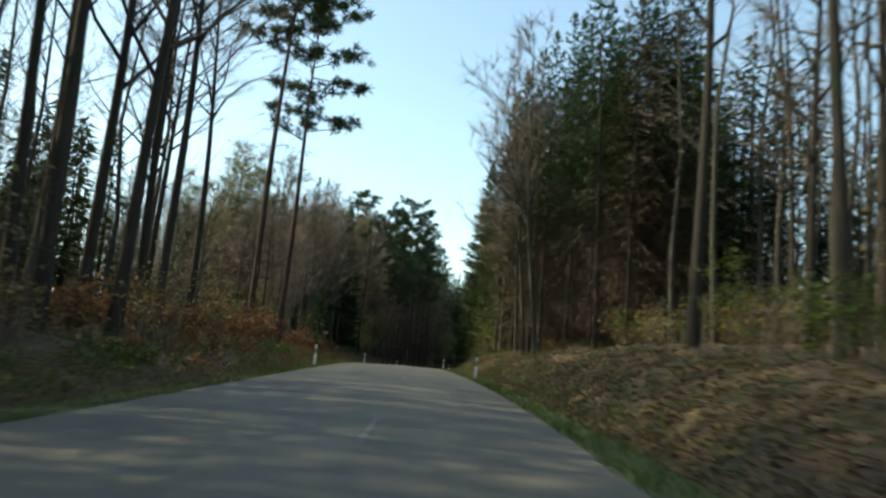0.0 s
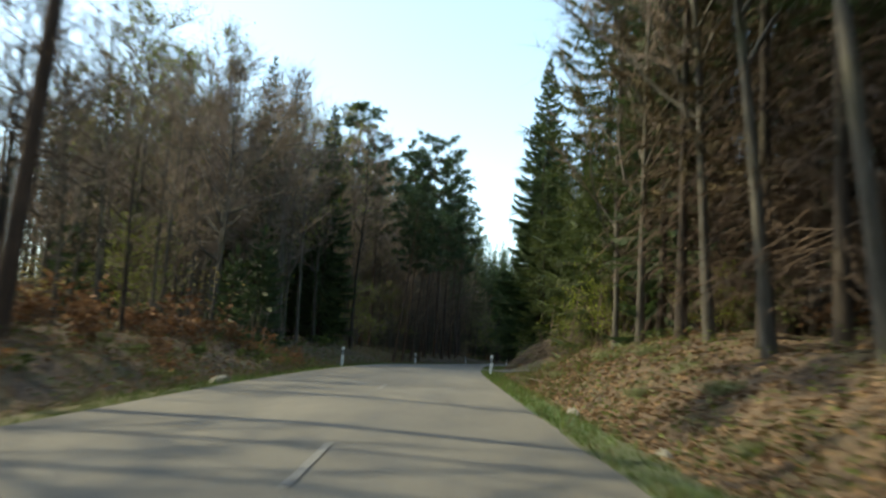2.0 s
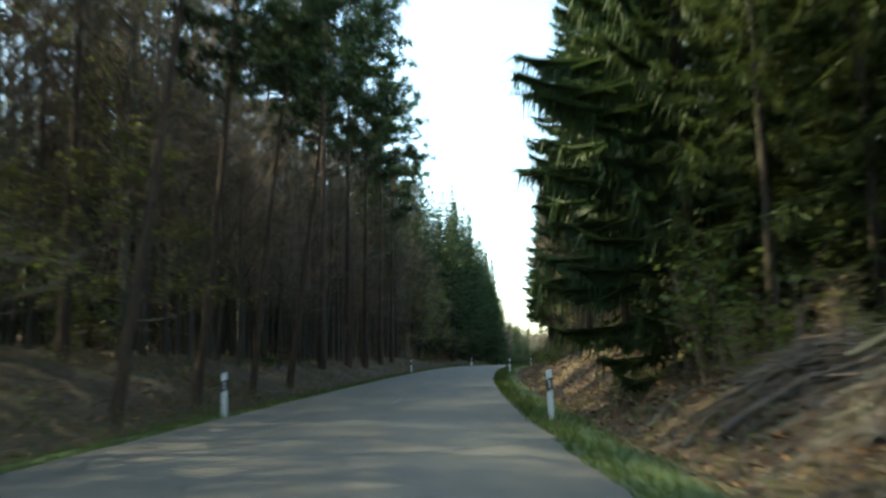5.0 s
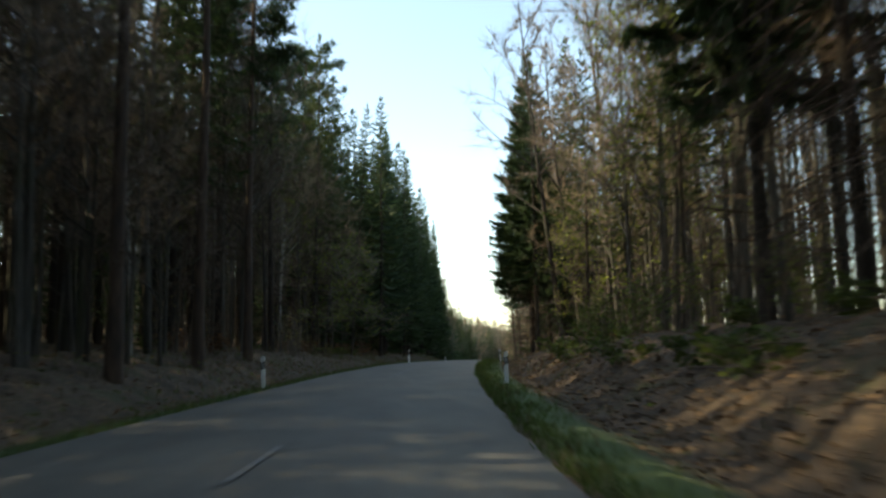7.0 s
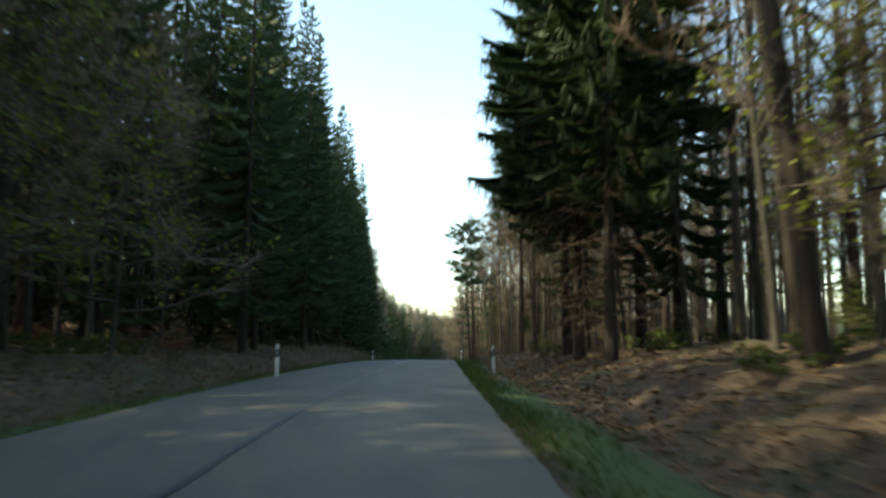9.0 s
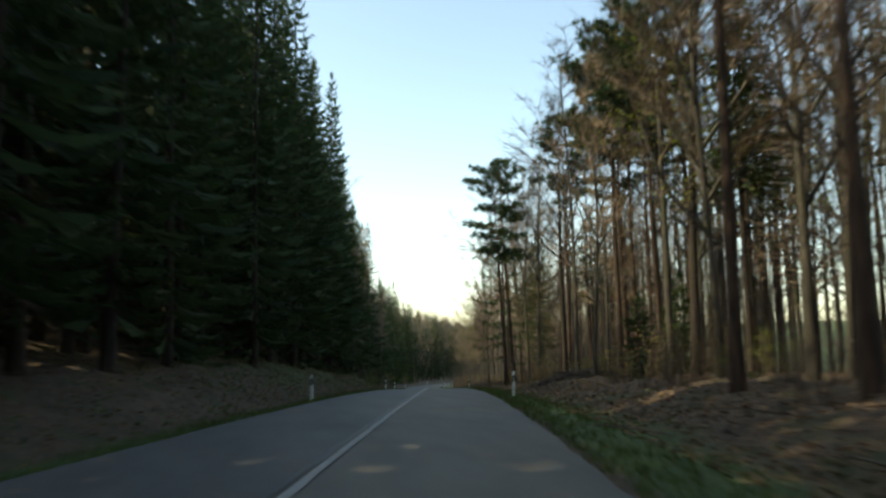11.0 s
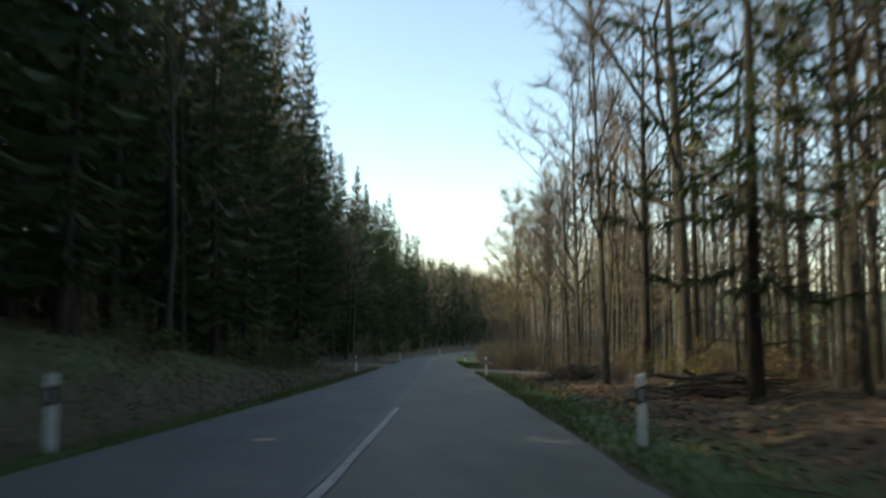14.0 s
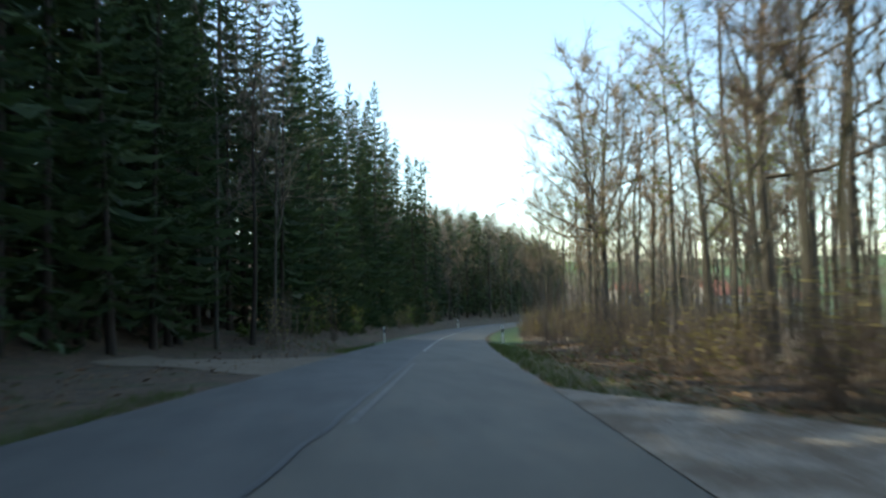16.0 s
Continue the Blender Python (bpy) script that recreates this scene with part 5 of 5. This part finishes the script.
brush_heap(94.0, 8.2, 3.5, 6.5, 1.2, 640, 31)
brush_heap(93.4, 17.5, 3.0, 6.0, 1.0, 420, 36)
brush_heap(97.5, 6.8, 4.0, 3.0, 0.6, 200, 32)
brush_heap(94.8, 13.5, 4.0, 6.0, 1.2, 560, 35)
brush_heap(242, 8.6, 4.0, 4.0, 0.7, 260, 33)
brush_heap(297, 7.4, 3.0, 3.2, 0.7, 260, 37)
brush_heap(281, 8.2, 4.0, 3.0, 0.7, 200, 38)


def fallen_log():
    root = new("fallen_log")
    a, b = spot(164.8, 7.1, 0.33), spot(166.2, 12.2, 0.30)
    root.matrix_basis = Matrix.Translation(a)
    tagged(root, "thick felled tree trunk lying on the bank", "log")
    m = Mesh()
    q = [a.lerp(b, f) - a + Vector((0, 0, 0.04 * math.sin(f * 9))) for f in (0, 0.1, 0.3, 0.5, 0.7, 0.9, 1.0)]
    m.tube(q, [0.39, 0.37, 0.36, 0.34, 0.33, 0.31, 0.29], 18)
    part("bark", m, BARK_DARK, root)
    for f, r, name in ((0.0, 0.385, "cut_face"), (1.0, 0.285, "cut_face")):
        c = Mesh()
        d = (b - a).normalized()
        p = a.lerp(b, f) - a
        c.tube([p - d * (0.006 if f == 0 else -0.002), p + d * (0.002 if f == 0 else 0.008)], [r, r], 18, 0, True)
        part(name, c, LOG_CUT, root, "weathered sawn end of the trunk")


fallen_log()


def tussock(s, u, size, seed):
    """A clump of long pale grass."""
    r = random.Random(seed)
    m = Mesh()
    for _ in range(150):
        d = Vector((r.gauss(0, 0.75), r.gauss(0, 0.75), 1))
        p = Vector((r.gauss(0, 0.13), r.gauss(0, 0.13), -0.03)) * size
        L = r.uniform(0.2, 0.5) * size
        bend = p + d.normalized() * L * 0.6
        tip = bend + Vector((d.x, d.y, -0.25)).normalized() * L * 0.5
        w = d.orthogonal().normalized() * 0.010 * size
        m.face((p - w, p + w, bend + w, bend - w))
        m.face((bend - w, bend + w, tip))
    ob = new("grass_tussock", m.data("grass_tussock", [GRASS_PALE]))
    ob.matrix_basis = Matrix.Translation(spot(s, u))
    tagged(ob, "clump of long pale green grass on the bank", "grass clump", "grass clumps on the bank")


for i, (s, u, size) in enumerate(((44, 5.4, 0.9), (47.5, 6.3, 1.1), (50.5, 5.6, 1.0), (54, 6.8, 1.3), (57.9, 6.5, 1.4), (59.2, 7.4, 1.2), (62, 5.6, 1.0), (63.7, 8.2, 1.3), (66.5, 5.9, 1.2), (68, 5.1, 1.3), (31, 5.5, 1.0), (36, 6.4, 1.1))):
    tussock(s, u, size, 300 + i)


def roadside_stone(s, u, long, wide, high, seed):
    """A pale field stone half sunk in the verge."""
    r = random.Random(seed)
    m = Mesh()
    rings, n = 5, 10
    for i in range(rings + 1):
        f = i / rings
        w = math.cos(f * 1.45) ** 0.6
        for k in range(n):
            a = 6.283 * k / n
            j = 1 + 0.16 * noise.noise((math.cos(a) * 1.7 + seed, math.sin(a) * 1.7, f * 2))
            m.v.append(Vector((math.cos(a) * wide * w * j, math.sin(a) * long * w * j, -0.08 + (high + 0.08) * f * (1 + 0.1 * r.uniform(-1, 1)))))
    for i in range(rings):
        for k in range(n):
            k2 = (k + 1) % n
            m.f.append((i * n + k, i * n + k2, (i + 1) * n + k2, (i + 1) * n + k))
            m.m.append(0)
            m.sm.append(False)
    m.f.append(tuple(rings * n + k for k in range(n)))
    m.m.append(0)
    m.sm.append(False)
    ob = new("roadside_stone", m.data("roadside_stone", [FIELD_STONE]))
    ob.matrix_basis = Matrix.Translation(spot(s, u)) @ Matrix.Rotation(-heading(s) + r.uniform(-0.3, 0.3), 4, "Z")
    tagged(ob, "pale field stone half sunk in the grass verge", "stone", "stones on the verge")


roadside_stone(52.8, -3.75, 0.55, 0.22, 0.16, 1)
roadside_stone(50.6, 4.25, 0.30, 0.20, 0.13, 2)
roadside_stone(45.2, 4.6, 0.22, 0.17, 0.11, 3)


def loose_stones():
    """Loose pebbles on the pale track."""
    g = Mesh()
    r = random.Random(24)
    for _ in range(2600):
        u = r.uniform(3.1, 9)
        s = track_mid(u) + r.uniform(-1, 1) * track_half(u)
        p = spot(s, u, 0.015)
        a, w = r.uniform(0, 6.28), r.uniform(0.012, 0.04)
        q = [p + Vector((math.cos(a + k * 2.09), math.sin(a + k * 2.09), 0)) * w * r.uniform(0.7, 1.3) for k in range(3)]
        top = p + Vector((0, 0, w * r.uniform(0.5, 0.9)))
        for k in range(3):
            g.face((q[k], q[(k + 1) % 3], top))
    tagged(new("loose_stones", g.data("loose_stones", [STONE])), "loose pale pebbles on the gravel track", "gravel", kind="stuff")


loose_stones()


# ---- village in the valley ----
def house(s, u, turn, long, wide, wall_h, roof_h, wall_mat):
    root = new("house")
    root.matrix_basis = Matrix.Translation(spot(s, u)) @ Matrix.Rotation(turn, 4, "Z")
    tagged(root, "pale village house with red tiled roof", "house", "houses of the village")
    w = Mesh()
    w.box((-long / 2, -wide / 2, -1), (long / 2, wide / 2, wall_h))
    for x in (-long / 2, long / 2):
        w.face((Vector((x, -wide / 2, wall_h)), Vector((x, wide / 2, wall_h)), Vector((x, 0, wall_h + roof_h * 0.97))))
    part("wall", w, wall_mat, root)
    r = Mesh()
    o = 0.5
    for sg in (-1, 1):
        lo, hi = Vector((0, sg * (wide / 2 + o), wall_h - 0.35)), Vector((0, 0, wall_h + roof_h))
        X = Vector((long / 2 + o, 0, 0))
        up = Vector((0, 0, 0.18))
        r.face((lo - X + up, lo + X + up, hi + X + up, hi - X + up))
        r.face((lo - X, hi - X, hi + X, lo + X))
        r.face((lo - X, lo + X, lo + X + up, lo - X + up))
    part("roof", r, ROOF_RED, root, "red tiled gable roof")
    ch = Mesh()
    ch.box((long * 0.2, 0.3, wall_h + roof_h * 0.6), (long * 0.2 + 0.6, 0.9, wall_h + roof_h + 0.8))
    part("chimney", ch, ROOF_RED, root)
    for sg in (-1, 1):
        for k in range(4):
            x = -long / 2 + long * (k + 0.5) / 4
            for z in (1.0, 3.6)[: 2 if wall_h > 4.5 else 1]:
                g = Mesh()
                g.box((x - 0.5, sg * wide / 2 - 0.04, z), (x + 0.5, sg * wide / 2 + 0.04, z + 1.2))
                part("window", g, DARK_GLASS, root)


for s, u, tn, a in ((545, 36, 0.4, 13), (600, 52, 1.2, 11), (640, 34, 0.1, 12), (620, 75, 0.6, 14), (660, 110, 0.3, 13), (610, 140, 0.8, 11)):
    house(s, u, tn, a, a * 0.72, 5.0 if a > 11.5 else 3.2, 3.6, WALL_PALE)
